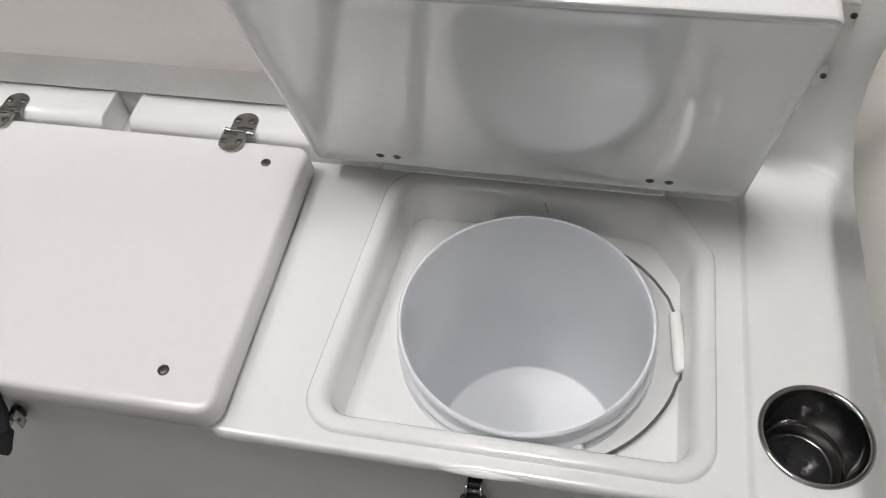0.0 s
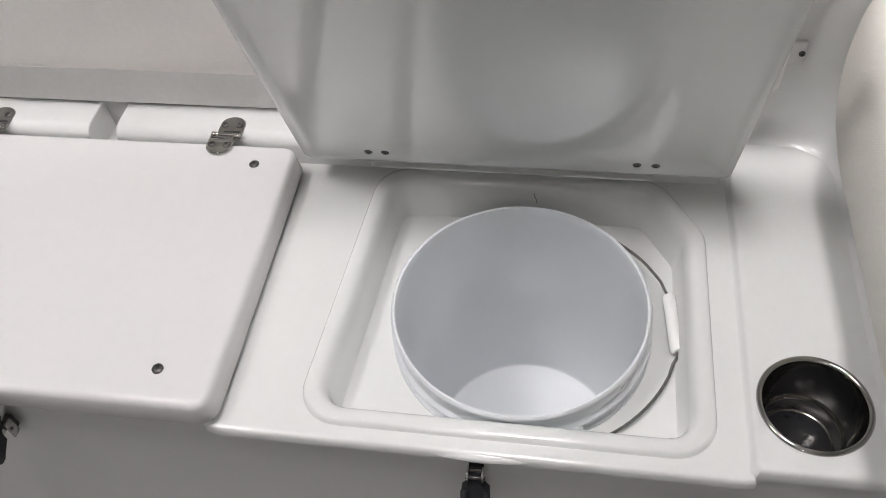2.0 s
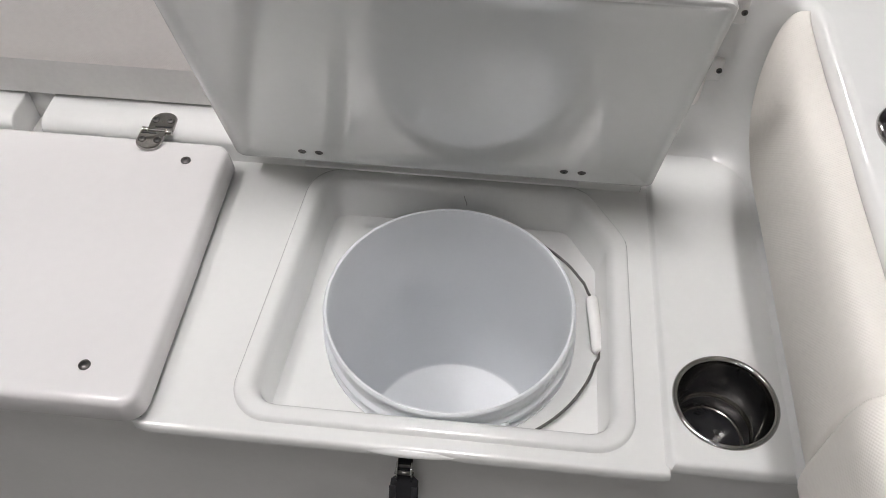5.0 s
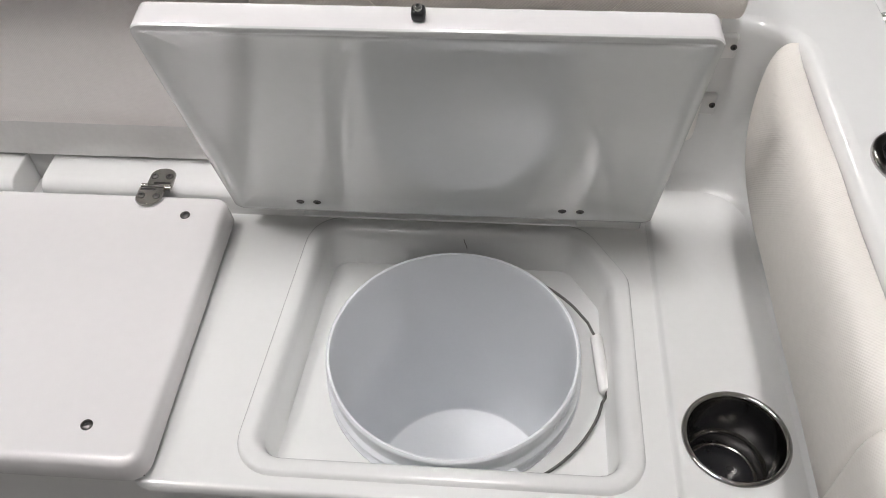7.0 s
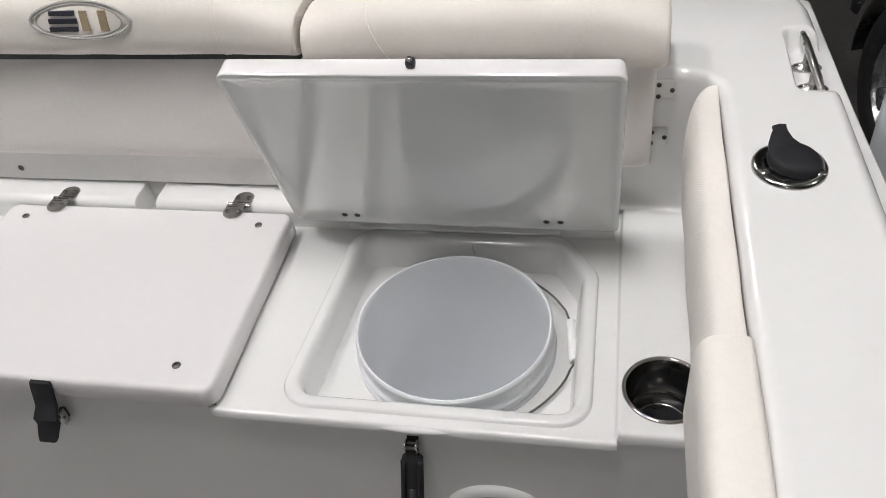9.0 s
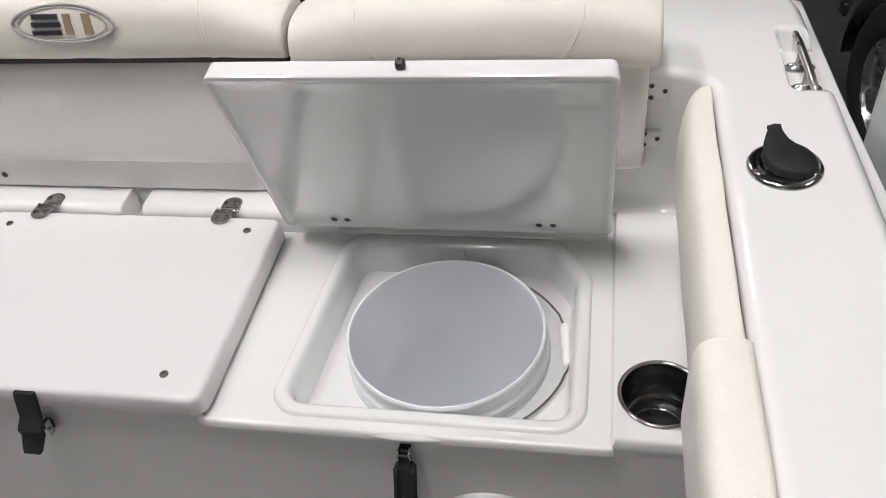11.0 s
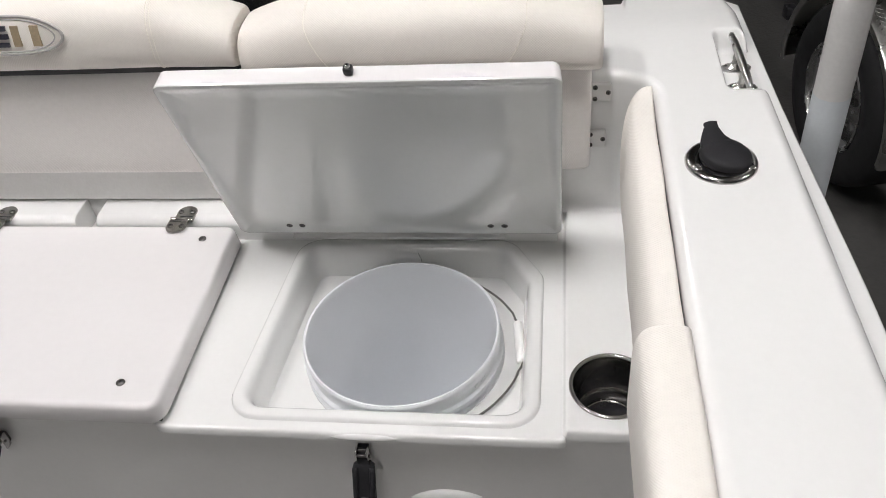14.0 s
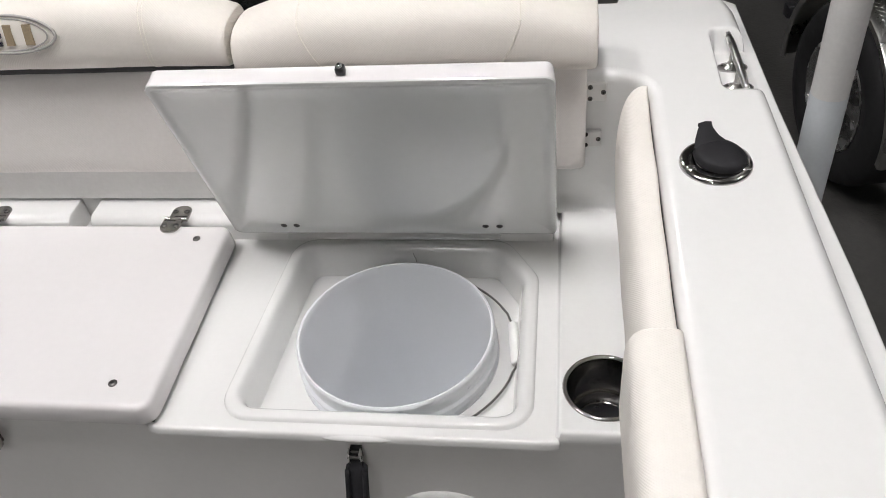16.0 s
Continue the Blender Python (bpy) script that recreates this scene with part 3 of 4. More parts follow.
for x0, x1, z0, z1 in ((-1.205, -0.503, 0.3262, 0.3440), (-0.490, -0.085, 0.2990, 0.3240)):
    part("bolster_shade_strip", box((x0, 0.4335, z0), (x1, 0.470, z1), 0.002, 2), DARK, back, "dark strip standing in for the shade under the bolsters")
screw(back, (-1.138, 0.4615, 0.076), (0, -1, 0), 0.006)

BY, BHY, BE, LEAN = 0.474, 0.060, 2.8, 0.10
for x0, x1, BZ, BHZ, lab in ((-0.494, 0.052, 0.3665, 0.0545, "cream perforated vinyl bolster cushion with curved seams"), (-1.212, -0.500, 0.3885, 0.0570, "cream vinyl bolster cushion with an embroidered oval emblem")):
    b = thing("bolster_cushion", ((x0 + x1) / 2, BY, BZ - BHZ), lab, "cushion", "backrest bolsters")
    cu = part("cushion", cushion_x(x0, x1, BY, BZ, BHY, BHZ, BE, end=0.011, drop=0.030 if x0 > -0.6 else 0.044, span=0.15 if x0 > -0.6 else 0.24, lean=LEAN), VINYL, b)
    xm = (x0 + x1) / 2
    for s in (-1, 1):
        xs = xm + s * (0.164 if x0 > -0.6 else 0.232)
        part("seam", tube(seam_ring(xs, BY, BZ, BHY, BHZ, BE, bow=-s * 0.022 if x0 > -0.6 else 0.0, lean=LEAN), 0.0008, 6), THREAD, cu)
        if x0 < -0.6:
            part("seam", tube(seam_ring(xs + 0.006, BY, BZ, BHY, BHZ, BE, lean=LEAN), 0.0006, 5), THREAD, cu)
    if x0 < -0.6:
        emblem_parent = b

# oval emblem with plain block shapes in its colours
def on_bolster(x, z):
    c = max(0.0, 1 - abs((z - BZ) / BHZ) ** BE) ** (1 / BE)
    return BY - BHY * c + LEAN * (z - BZ) - 0.0012


def emblem_patch(pts, lift):
    bm = bmesh.new()
    top = [bm.verts.new((x, on_bolster(x, z) - lift, z)) for x, z in pts]
    bot = [bm.verts.new((x, on_bolster(x, z) + 0.004, z)) for x, z in pts]
    bm.faces.new(top)
    n = len(pts)
    for i in range(n):
        bm.faces.new((top[i], bot[i], bot[(i + 1) % n], top[(i + 1) % n]))
    bmesh.ops.recalc_face_normals(bm, faces=bm.faces[:])
    return bm


EX, EZ = -0.847, 0.4040
for k, w in ((1.0, 0.0026), (0.87, 0.0012)):
    pts = []
    for i in range(64):
        a = 2 * math.pi * i / 64
        x, z = EX + 0.086 * k * math.cos(a) + (0 if k == 1 else -0.002), EZ + 0.0275 * k * math.sin(a)
        pts.append((x, on_bolster(x, z) - 0.0002, z))
    ring_ob = part("emblem_ring", tube(pts, w, 6, closed=True), SILVER, emblem_parent, "silver embroidered oval ring")
    if k == 1.0:
        emblem_parent = ring_ob
sq = lambda x0, z0, x1, z1: [(EX + x0, EZ + z0), (EX + x1, EZ + z0), (EX + x1, EZ + z1), (EX + x0, EZ + z1)]
for name, shapes, m_, lift in (("emblem_bar", (sq(-0.050, 0.009, -0.006, 0.0155), sq(-0.053, -0.003, -0.004, 0.004), sq(-0.055, -0.0155, -0.006, -0.009)), NAVY, 0.0016),
                               ("emblem_bar", (sq(0.002, -0.015, 0.015, 0.0155), sq(0.034, -0.015, 0.048, 0.0155)), TAN, 0.0012)):
    for outline in shapes:
        part(name, emblem_patch(outline, lift), m_, emblem_parent, smooth=False)

# pivot plates of the backrest on the corner wall
for x, z in ((0.052, 0.254), (0.047, 0.163)):
    if z > 0.2:
        pl = thing("pivot_plate", (x, 0.468, z), "small white-painted metal pivot plate with three screws", "bracket", "backrest pivot plates")
        plate_ob = part("plate", box((x - 0.020, 0.466, z - 0.016), (x + 0.017, 0.483, z + 0.016), 0.0035, 3), GRIPM, pl, weighted=True)
        for dx, dz in ((-0.008, 0.010), (-0.008, -0.010), (0.012, 0.001)):
            screw(plate_ob, (x + dx, 0.4655, z + dz), (0, -1, 0), 0.0038)
    else:
        copy_thing(pl, Matrix.Translation((x, 0.475, z)))


# ---- coaming pads ----
def coaming_pad(y0, y1, x_in, x_out, zb, zt, tip=0.0, end0=0.012):
    """A stuffed pad along the wall; its aft end rises to a rounded tip."""
    rings = []
    ny, n = 80, 48
    for i in range(ny + 1):
        f = 0.5 - 0.5 * math.cos(math.pi * i / ny)
        y = y0 + (y1 - y0) * f
        lowz = zb
        if tip and y > y1 - tip:
            u = (y - (y1 - tip)) / tip
            lowz = zb + (zt - 0.012 - zb) * (1 - math.sqrt(max(0, 1 - u ** 2.4)))
        d0 = (y - y0) / end0
        k = (1 - (1 - min(1, max(d0, 0))) ** 2.2) ** (1 / 2.2)
        d1 = (y1 - y) / (0.09 if tip else 0.012)
        k *= (1 - (1 - min(1, max(d1, 0))) ** 2.2) ** (1 / 2.2)
        thick = (x_out - x_in) * ((0.25 + 0.75 * k) if tip else (0.85 + 0.15 * k))
        cz, hz = (zt + lowz) / 2, max(0.004, (zt - lowz) / 2)
        ring = []
        for j in range(n):
            a = 2 * math.pi * j / n
            c, s = math.cos(a), math.sin(a)
            px = x_out - thick / 2 - thick / 2 * math.copysign(abs(c) ** (2 / ((2.5 if tip else 4.0) if c > 0 else 9)), c)
            pz = cz + hz * math.copysign(abs(s) ** (2 / (2.5 if tip else 5.0)), s)
            # the wall-side drifts with the wall
            px += 0.010 * max(0, -y)
            ring.append((px + 0.0012 * noise3(px, y, pz, 12), y + 0.0006 * noise3(px, y, pz, 30), pz))
        rings.append(ring)
    return loft(rings, cap0=True, cap1=True)


pad = thing("coaming_pad", (0.12, 0.2, 0.07), "cream vinyl coaming pad tapering to a rounded tip", "cushion", "coaming pads")
# dark strip added to draw the shadow line between pad and gunwale
part("pad_gap_shade", box((0.120, -0.055, 0.14), (0.1300, 0.40, 0.255), 0.001, 1), DARK, pad, "dark strip standing in for the shaded gap against the wall")
part("cushion", coaming_pad(-0.060, 0.440, 0.079, 0.1290, 0.120, 0.280, tip=0.15), VINYL3, pad)
pad = thing("coaming_pad", (0.12, -0.6, 0.07), "thick cream vinyl coaming pad butting the tapered one", "cushion", "coaming pads")
# same painted gap shade behind the thicker pad
part("pad_gap_shade", box((0.120, -0.5, 0.14), (0.1310, -0.064, 0.262), 0.001, 1), DARK, pad, "dark strip standing in for the shaded gap against the wall")
part("cushion", coaming_pad(-1.5, -0.062, 0.068, 0.1315, 0.130, 0.292), VINYL3, pad)

# ---- bucket ----
bk = thing("bucket", (CX, CY, -0.3725), "white plastic five-gallon bucket with wire handle standing in the well", "bucket")
R = 0.1545
prof = [(0.0, -0.364), (0.1345, -0.364), (0.1363, -0.3625), (0.1375, -0.356), (0.1455, -0.060), (0.148, -0.012), (0.1485, -0.004), (0.1500, 0.0006), (0.1525, 0.0012), (R, -0.0008), (R + 0.0006, -0.004), (R, -0.0085), (0.1525, -0.0110),
        (0.1520, -0.030), (0.1530, -0.0315), (0.1570, -0.0330), (0.1580, -0.0350), (0.1573, -0.0375), (0.1535, -0.0390), (0.1525, -0.0510), (0.1535, -0.0525), (0.1580, -0.0540), (0.1585, -0.0590), (0.1520, -0.0640), (0.1400, -0.357), (0.137, -0.3715), (0.0, -0.3725)]
part("shell", spin(prof, (CX, CY, 0), 120, Matrix.Translation((CX, CY, 0)) @ Matrix(((1, 0, -0.025, 0), (0, 1, 0, 0), (0, 0, 1, 0), (0, 0, 0, 1)))), BUCKET, bk, angle=50)
for a, h, w in ((-36, 0.0045, 3.0), (-31, 0.0055, 2.2), (-28, 0.003, 1.2)):     # moulded maker's marks on the collar
    mm = Matrix.Translation((CX, CY, -0.0205)) @ pose(0, 0, 0, 0, 0, a)
    part("moulded_mark", box((0.1515, -0.0012 * w, -h), (0.1536, 0.0012 * w, -h + 0.0035), 0.0006, 2, mm @ pose(0, 0, 0, 18, 0, 0)), BUCKET, bk)
pts = []
for a in range(62, 29, -3):
    r = 0.166 + 0.016 * (62 - a) / 33
    pts.append((CX + r * math.cos(radians(a)), CY + r * math.sin(radians(a)), -0.030 - 0.004 * (62 - a) / 33))
pts += [(-0.0840, 0.2700, -0.0350), (-0.0790, 0.2560, -0.0355), (-0.0755, 0.2500, -0.036), (-0.0640, 0.1720, -0.044), (-0.0660, 0.1650, -0.0455), (-0.0700, 0.1585, -0.046)]
for a in range(-17, -70, -4):
    r = 0.187 - 0.016 * (-17 - a) / 52
    pts.append((CX + r * math.cos(radians(a)), CY + r * math.sin(radians(a)), -0.048 - 0.003 * (-17 - a) / 52))
wire_ob = part("wire_handle", tube(pts, 0.0019, 8), WIRE, bk, "thin grey wire handle")
part("grip", tube([(-0.0752, 0.2500, -0.0365), (-0.0745, 0.2485, -0.0365), (-0.0665, 0.1745, -0.0440), (-0.0655, 0.1725, -0.0440)], [0.0052, 0.0074, 0.0074, 0.0052], 14), GRIPM, wire_ob, "white plastic hand grip", angle=50)
for a in (118, -62):
    ex, ey = CX + 0.156 * math.cos(radians(a)), CY + 0.156 * math.sin(radians(a))
    part("ear", spin([(0, 0.008), (0.009, 0.008), (0.010, 0.006), (0.010, 0)], (0, 0, 0), 16, Matrix.Translation((ex, ey, -0.044)) @ Vector((math.cos(radians(a)), math.sin(radians(a)), 0)).to_track_quat("Z", "Y").to_matrix().to_4x4()), BUCKET, bk, angle=50)

# ---- cup holder ----
cup = thing("cup_holder", (CUX, CUY, CUZ), "polished stainless recessed cup holder in the side shelf", "cup holder")
part("liner", spin([(0.0585, 0.0), (0.0590, 0.0012), (0.0580, 0.0030), (0.0557, 0.0038), (0.0535, 0.0030), (0.0522, 0.0008), (0.0515, -0.004), (0.0495, -0.050), (0.0480, -0.0570), (0.0440, -0.0605), (0.0425, -0.0640), (0.0410, -0.0800), (0.0400, -0.0825), (0.0, -0.083), (0, -0.085), (0.043, -0.085), (0.053, -0.004), (0.0535, 0.0)], (CUX, CUY, CUZ), 96), CUPM, cup, angle=60)
part("drain", spin([(0, 0.0006), (0.004, 0.0006), (0.0045, 0)], (CUX - 0.006, CUY - 0.008, CUZ - 0.0828), 16), DARK, cup)
part("pad", spin([(0.038, 0.0), (0.0375, 0.0012), (0.0, 0.0014)], (CUX, CUY, CUZ - 0.0829), 48), BLACKP, cup, "black rubber disc in the base")

# ---- rod holder ----
RX, RY, RZ = 0.1985, 0.2370, 0.2852
rod = thing("rod_holder", (RX, RY, RZ), "polished stainless flush rod holder with black rubber cap", "rod holder")
part("flange", spin([(0.0500, -0.001), (0.0500, 0.0015), (0.0480, 0.0048), (0.0440, 0.0062), (0.0300, 0.0062), (0.0270, 0.003), (0.0260, -0.002)], (0, 0, 0), 72, Matrix.Translation((RX, RY, RZ)) @ Matrix.Diagonal((0.925, 0.96, 1, 1))), STEEL, rod, angle=50)
for dx, dy in ((-0.032, -0.017), (0.034, -0.016)):
    screw(rod, (RX + dx, RY + dy, RZ + 0.0058), (0, 0, 1), 0.0075, STEEL)
capm = Matrix.Translation((RX + 0.003, RY + 0.004, RZ + 0.0065)) @ pose(0, 0, 0, 4, 3, 0) @ Matrix.Diagonal((0.93, 0.93, 1, 1))
capb = part("cap", spin([(0.0345, 0.0), (0.0355, 0.003), (0.0345, 0.0085), (0.0310, 0.0120), (0.0200, 0.0140), (0.0, 0.0145)], (0, 0, 0), 48, capm @ pose(0.001, -0.004, 0, 0, 0, -40) @ Matrix.Diagonal((1.05, 0.93, 1, 1))), BLACK, rod, "black rubber cap with a pull tab", angle=60)
tabpts = [(-0.008, 0.010, 0.007, 0.025), (-0.015, 0.026, 0.010, 0.0165), (-0.017, 0.037, 0.015, 0.0110), (-0.0165, 0.042, 0.018, 0.0085), (-0.0175, 0.046, 0.019, 0.0095)]
rings = []
for x, y, z, w in tabpts:
    rings.append([tuple(capm @ Vector(p)) for p in ((x - w, y - w * 0.3, z), (x - w, y - w * 0.3, z + 0.004), (x, y, z + 0.006), (x + w, y + w * 0.3, z + 0.004), (x + w, y + w * 0.3, z), (x, y, z - 0.001))])
part("tab", loft(rings, cap0=True, cap1=True), BLACK, capb, angle=50)

# ---- cleat ----
cl = thing("mooring_cleat", (0.266, 0.525, 0.251), "polished stainless mooring cleat in a moulded pocket", "cleat")
part("horn", tube([(0.2615, 0.597, 0.2790), (0.2620, 0.592, 0.2805), (0.2630, 0.562, 0.2820), (0.2640, 0.512, 0.2820), (0.2655, 0.462, 0.2810), (0.2662, 0.434, 0.2790), (0.2664, 0.429, 0.2780)], [0.003, 0.0050, 0.0058, 0.0062, 0.0060, 0.0052, 0.003], 14), SATIN, cl)
for y in (0.535, 0.474):
    f = part("foot", spin([(0.022, -0.003), (0.022, 0.002), (0.019, 0.0045), (0.010, 0.007), (0.0065, 0.012), (0.0058, 0.029)], (0, 0, 0), 28, Matrix.Translation((0.2640, y, 0.2530)) @ Matrix.Diagonal((1.05, 0.55, 1, 1))), STEEL, cl, angle=60)
    for s in (-1, 1):
        screw(f, (0.2640 + s * 0.0145, y, 0.2568), (0, 0, 1), 0.0042)


# ---- rubber draw latches on the bench front ----
def latch(x, closed):
    lt = thing("draw_latch", (x, -0.002, -0.06), "black rubber draw latch fastened over the seat cover" if closed else "black rubber draw latch hanging open on the bench front", "latch", "bench latches")
    y0 = 0.006
    bw = 0.0055 if closed else 0.008
    br = part("bracket", box((x - bw, y0 - 0.011, -0.059), (x + bw, y0, -0.036), 0.003, 3), SCREW, lt, "small steel latch bracket", weighted=True)
    for s in (-1, 1):
        part("side_plate", box((x + s * 0.0080 - 0.0012, y0 - 0.020, -0.058), (x + s * 0.0080 + 0.0012, y0 - 0.008, -0.030), 0.0008, 1), STEEL, br)
    part("pin", tube([(x - 0.0105, y0 - 0.016, -0.042), (x + 0.0105, y0 - 0.016, -0.042)], 0.0024, 10), SCREW, br)
    if closed:
        prof = [(-0.008, 0.037, 0.0166), (-0.011, 0.030, 0.0170), (-0.0145, 0.018, 0.0172), (-0.021, -0.004, 0.0175), (-0.035, -0.018, 0.0196), (-0.035, -0.031, 0.0186), (-0.047, -0.044, 0.0162), (-0.051, -0.050, 0.0148)]
    else:
        prof = [(0.000, -0.034, 0.008), (-0.006, -0.042, 0.0085), (-0.013, -0.056, 0.009), (-0.016, -0.061, 0.0155), (-0.021, -0.071, 0.0155), (-0.044, -0.115, 0.0160), (-0.061, -0.150, 0.0160), (-0.068, -0.164, 0.014)]
    rings = [[(x - w, y + 0.007, z), (x - w, y + 0.001, z), (x - w * 0.85, y - 0.001, z), (x + w * 0.85, y - 0.001, z), (x + w, y + 0.001, z), (x + w, y + 0.007, z)] for y, z, w in prof]
    st = part("strap", loft(rings, cap0=True, cap1=True), BLACK, lt, angle=40)
    if not closed:
        for s in (-1, 1):
            part("side_rib", tube([(x + s * 0.0125, y - 0.002, z) for y, z, w in prof[3:]], 0.004, 8), BLACK, st)
        part("window", loft([[(x - 0.005, y - 0.003, z), (x + 0.005, y - 0.003, z), (x + 0.005, y, z), (x - 0.005, y, z)] for y, z in ((-0.037, -0.102), (-0.056, -0.140))], cap0=True, cap1=True), DARK, st, "dark moulded plate")
    return lt


latch(-0.284, False)
latch(-0.845, True)

# ---- speaker ----
sp = thing("speaker", (-0.170, 0.006, -0.226), "round white-rimmed speaker in the bench front", "speaker")
sm = Matrix.Translation((-0.170, 0.006, -0.226)) @ pose(0, 0, 0, 90, 0, 0)
part("bezel", spin([(0.084, 0.0), (0.0835, 0.004), (0.080, 0.008), (0.070, 0.010), (0.064, 0.009), (0.062, 0.003)], (0, 0, 0), 72, sm), GEL, sp, angle=50)
gr = part("grille", spin([(0.0625, 0.003), (0.058, 0.0065), (0.03, 0.008), (0, 0.0082)], (0, 0, 0), 48, sm), BLACKP, sp, "black speaker grille")
for k in range(1, 6):
    part("grille_ring", tube([tuple(sm @ Vector((0.010 * k * math.cos(2 * math.pi * i / 40), 0.010 * k * math.sin(2 * math.pi * i / 40), 0.0082))) for i in range(40)], 0.0012, 5, closed=True), BLACKP, gr)

# ---- trailer guide post ----
gp = thing("guide_post", (POSTX, POSTY, FLOOR_Z), "white scuffed plastic trailer guide post", "post")
part("tube", spin([(0.0, -1.05), (0.031, -1.05), (0.031, 1.10), (0.027, 1.12), (0, 1.12)], (POSTX, POSTY, 0), 40), PVC, gp, angle=50)
part("sleeve", spin([(0.0316, -1.0), (0.0316, 0.14), (0.0311, 0.142)], (POSTX, POSTY, 0), 40), SLEEVE, gp, "pale blue-grey sleeve", angle=50)
part("foot", box((POSTX - 0.06, POSTY - 0.06, FLOOR_Z), (POSTX + 0.06, POSTY + 0.06, FLOOR_Z + 0.05), 0.01, 2), BLACKP, gp)

# ---- neighbouring trailer: wheel and fender ----
WM = Matrix.Translation((0.968, 2.00, -0.70)) @ pose(0, 0, 0, 0, 0, 12)     # local x points inboard, away from us


def ringx(profile, n=72):
    """Turned about the wheel's x axis from (radius, x)."""
    rings = [[tuple(WM @ Vector((x - 0.035, r * math.cos(2 * math.pi * i / n), r * math.sin(2 * math.pi * i / n)))) for i in range(n)] for r, x in profile]
    bm = loft(rings)
    bmesh.ops.remove_doubles(bm, verts=bm.verts[:], dist=1e-4)
    bmesh.ops.recalc_face_normals(bm, faces=bm.faces[:])
    return bm


wh = thing("boat_trailer", tuple(WM @ Vector((0, 0, -0.33))), "boat trailer with tread-plate fender over an alloy wheel", "trailer")
part("tyre", ringx([(0.195, 0.0), (0.205, -0.014), (0.250, -0.022), (0.295, -0.014), (0.315, 0.004), (0.323, 0.03), (0.324, 0.10), (0.323, 0.17), (0.315, 0.196), (0.28, 0.22), (0.20, 0.21)]), TYRE, wh, angle=50)
rim = part("rim", ringx([(0.198, -0.004), (0.196, -0.012), (0.188, -0.013), (0.182, -0.004), (0.176, 0.03), (0.168, 0.075), (0.06, 0.08), (0.055, 0.05), (0.0, 0.045)]), ALLOY, wh, "polished alloy rim", angle=50)
for i in range(5):
    a = 2 * math.pi * i / 5 + 0.3
    rm = WM @ Matrix.Translation((-0.035, 0, 0)) @ Matrix.Rotation(a, 4, "X")
    rings = []
    for r, w, x0, x1 in ((0.030, 0.030, 0.010, 0.05), (0.075, 0.024, 0.000, 0.05), (0.13, 0.028, 0.000, 0.05), (0.184, 0.044, 0.000, 0.03)):
        rings.append([tuple(rm @ Vector(p)) for p in ((x1, -w, r), (x0 + 0.006, -w, r), (x0, -w * 0.7, r), (x0, w * 0.7, r), (x0 + 0.006, w, r), (x1, w, r))])
    part("spoke", loft(rings, cap0=True, cap1=True), ALLOY, rim, angle=50)
part("hub_cap", ringx([(0.0, -0.012), (0.030, -0.010), (0.036, 0.0), (0.036, 0.04)], 32), ALLOY, rim, angle=50)

arc = []
for i in range(37):
    a = radians(-8 + 196 * i / 36)
    ry, rz = 0.405 if math.cos(a) > 0 else 0.382, 0.375
    arc.append((ry * math.cos(a), max(-0.05, rz * math.sin(a)) if 0 < i < 36 else -0.05))
rings = []
for x, k in ((-0.050, 0.925), (-0.055, 0.93), (-0.056, 0.985), (-0.045, 1.0), (0.0, 1.0), (0.12, 1.0), (0.30, 1.0), (0.31, 0.98)):
    rings.append([tuple(WM @ Vector((x, y * k, z * k))) for y, z in arc])
fd = part("fender", loft(rings, closed=False), PLATE, wh, "bright aluminium tread-plate fender", angle=50)
# raised diamonds of the tread plate
bm = bmesh.new()
for i in range(2, 110):
    a = radians(2 + 176 * i / 111)
    for j in range(11):
        x = -0.036 + 0.030 * j + (0.015 if i % 2 else 0)
        c = Vector((x, (0.405 if math.cos(a) > 0 else 0.382) * math.cos(a), 0.375 * math.sin(a)))
        nrm = Vector((0, math.cos(a), math.sin(a)))
        tan = Vector((0, -math.sin(a), math.cos(a)))
        d1 = (tan + Vector((1 if (i + j) % 2 else -1, 0, 0))).normalized()
        d2 = nrm.cross(d1)
        v = [bm.verts.new(WM @ (c + q)) for q in (d1 * 0.011, d2 * 0.0035, -d1 * 0.011, -d2 * 0.0035, nrm * 0.0018)]
        for k in range(4):
            bm.faces.new((v[k], v[(k + 1) % 4], v[4]))
bmesh.ops.recalc_face_normals(bm, faces=bm.faces[:])
tagged(part("tread_diamonds", bm, PLATE, fd, smooth=False), kind="stuff")
part("marker_light", box((0, 0, 0), (0.04, 0.045, 0.05), 0.006, 2, WM @ Matrix.Translation((-0.06, 0.395, 0.10))), BLACKP, fd, "black marker light block")
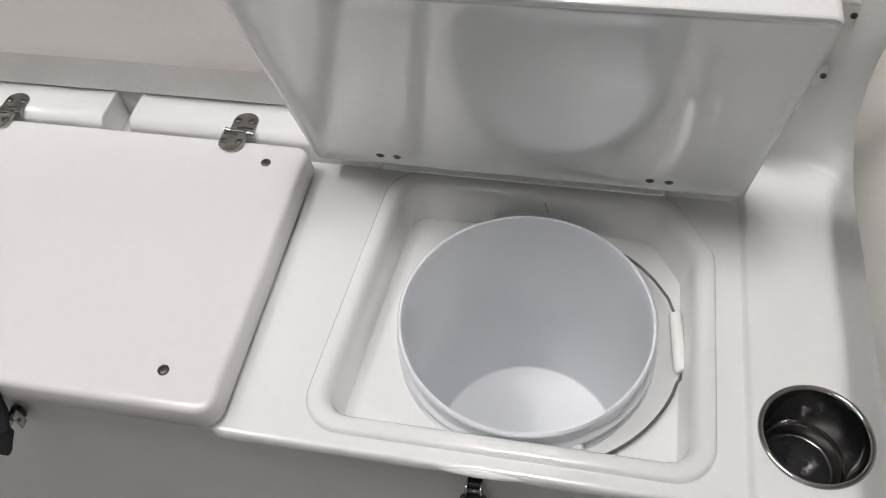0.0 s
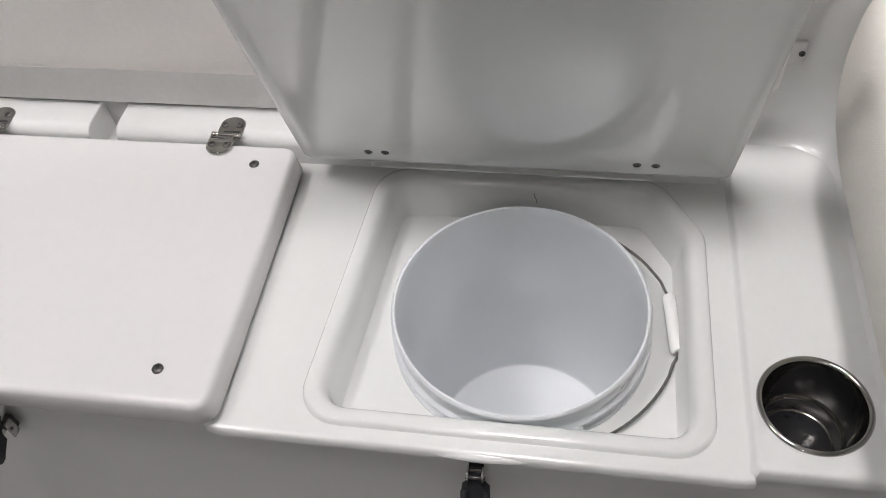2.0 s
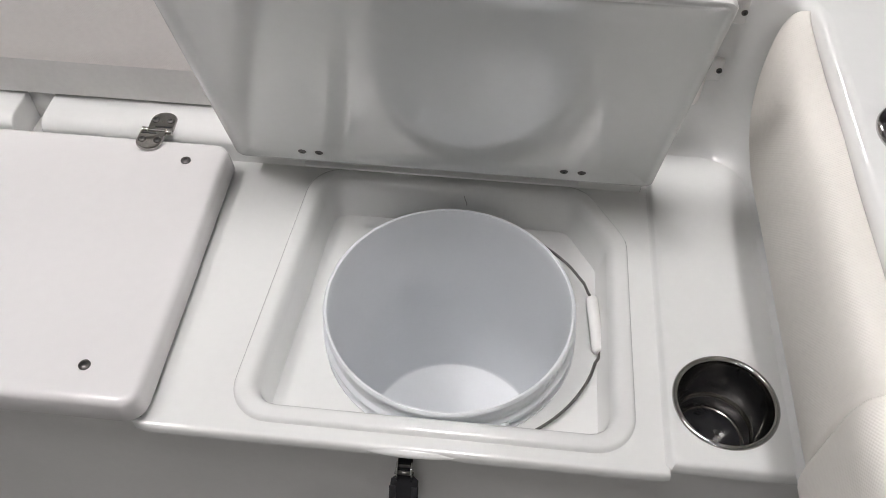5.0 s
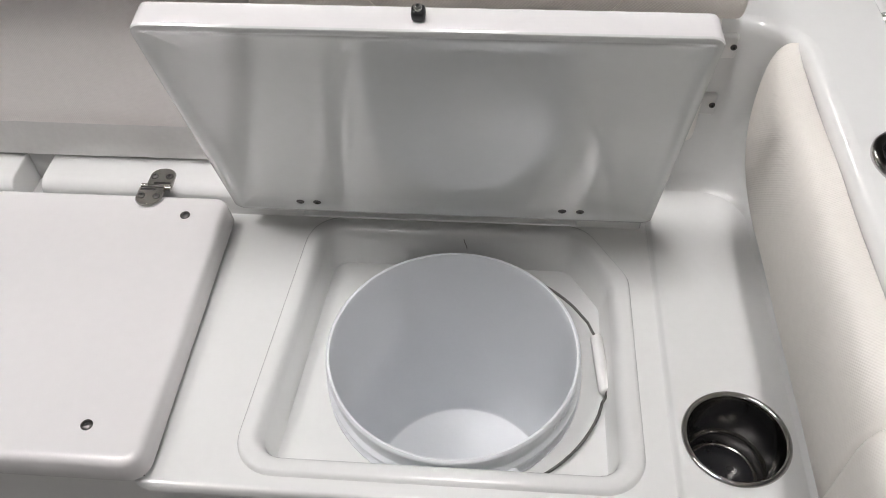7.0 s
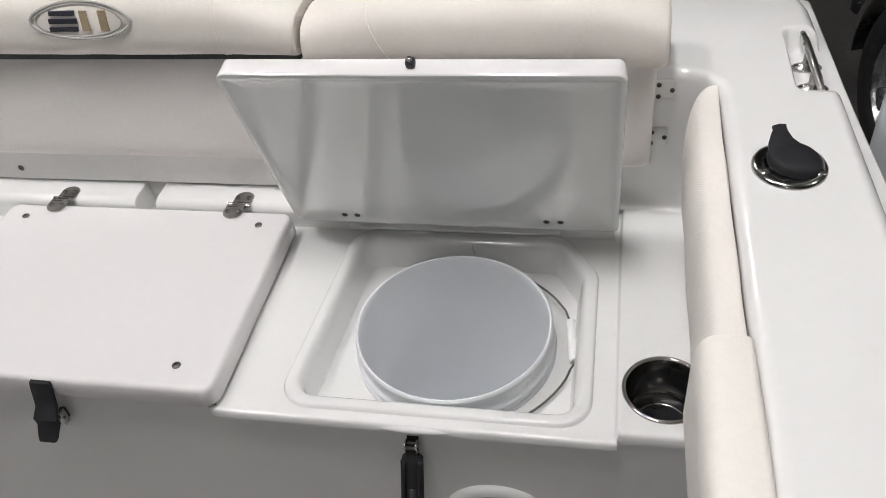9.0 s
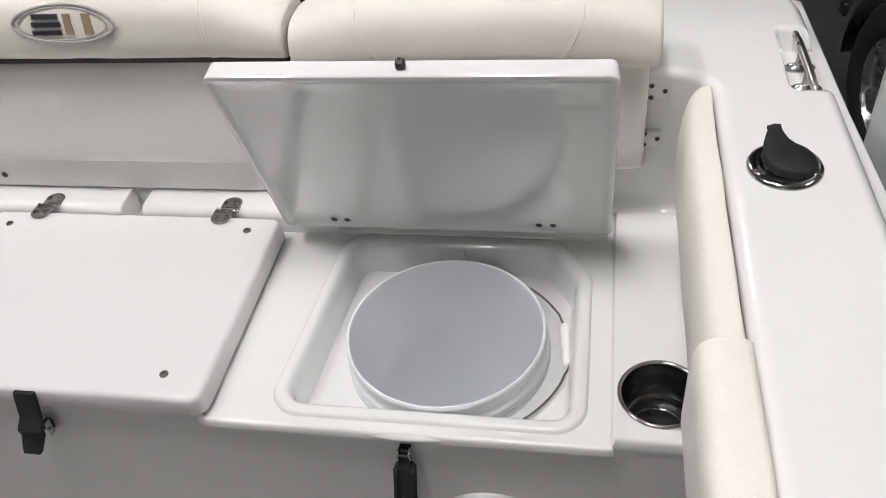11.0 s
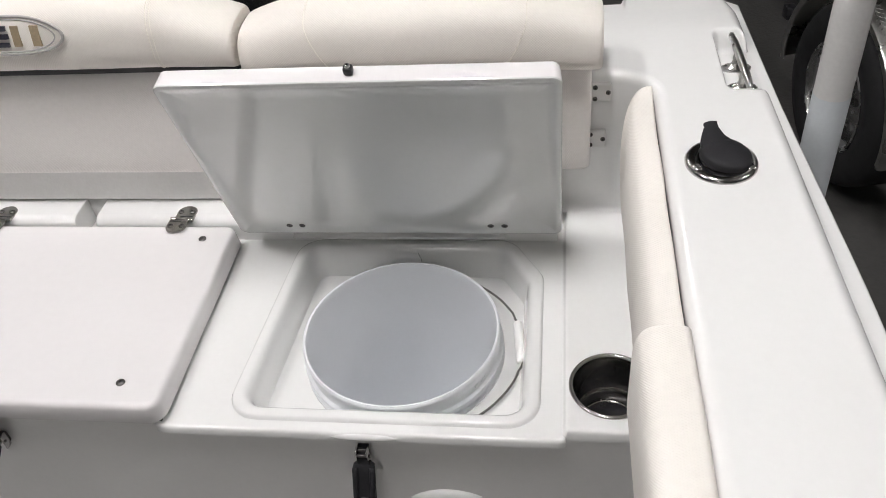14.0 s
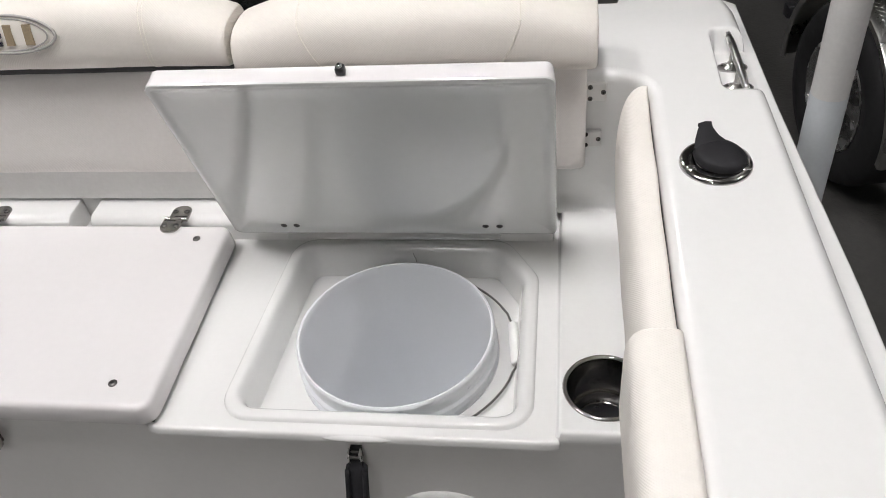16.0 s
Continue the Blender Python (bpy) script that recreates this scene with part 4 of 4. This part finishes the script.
part("frame_rail", box((0.22, -1.6, -0.02), (0.30, 2.0, 0.08), 0.006, 2, WM), PLATE, wh)

# ---- outboard engine behind the transom ----
en = thing("outboard_engine", (-0.853, 0.98, FLOOR_Z), "black outboard engine with a glossy cowl behind the transom", "engine")
rings = []
for z, hx, hy, cy in ((-0.30, 0.10, 0.16, 0.93), (0.02, 0.13, 0.20, 0.96), (0.10, 0.20, 0.27, 1.0), (0.24, 0.235, 0.31, 1.02), (0.42, 0.23, 0.30, 1.04), (0.52, 0.20, 0.26, 1.06), (0.57, 0.14, 0.19, 1.08), (0.585, 0.05, 0.08, 1.08)):
    rings.append([(-0.853 + hx * math.copysign(abs(math.cos(a)) ** 0.75, math.cos(a)), cy + hy * math.copysign(abs(math.sin(a)) ** 0.75, math.sin(a)), z) for a in [2 * math.pi * i / 56 for i in range(56)]])
cowl_ob = part("cowl", loft(rings, cap0=True, cap1=True), COWL, en)
part("leg", box((-0.90, 0.86, FLOOR_Z + 0.12), (-0.80, 1.10, -0.28), 0.03, 3), COWL, en)
part("foot", box((-0.875, 0.84, FLOOR_Z), (-0.83, 1.06, FLOOR_Z + 0.14), 0.015, 2), COWL, en)
for i in range(6):
    pts = []
    for a, z in ((-66 + 6 * i, 0.222), (-62.5 + 6 * i, 0.222), (-60.5 + 6 * i, 0.250), (-64 + 6 * i, 0.250)):
        c, q = math.cos(radians(a)), math.sin(radians(a))
        hx, hy = 0.2365, 0.312
        pts.append(Vector((-0.853 + hx * abs(c) ** 0.75, 1.018 - hy * abs(q) ** 0.75, z)))
    bm = bmesh.new()
    inner = [bm.verts.new(p + Vector((-0.004, 0.004, 0))) for p in pts]
    outer_ = [bm.verts.new(p + Vector((0.001, -0.001, 0))) for p in pts]
    bm.faces.new(outer_)
    for k in range(4):
        bm.faces.new((inner[k], inner[(k + 1) % 4], outer_[(k + 1) % 4], outer_[k]))
    bmesh.ops.recalc_face_normals(bm, faces=bm.faces[:])
    part("cowl_bar", bm, GREYBAR, cowl_ob, smooth=False)
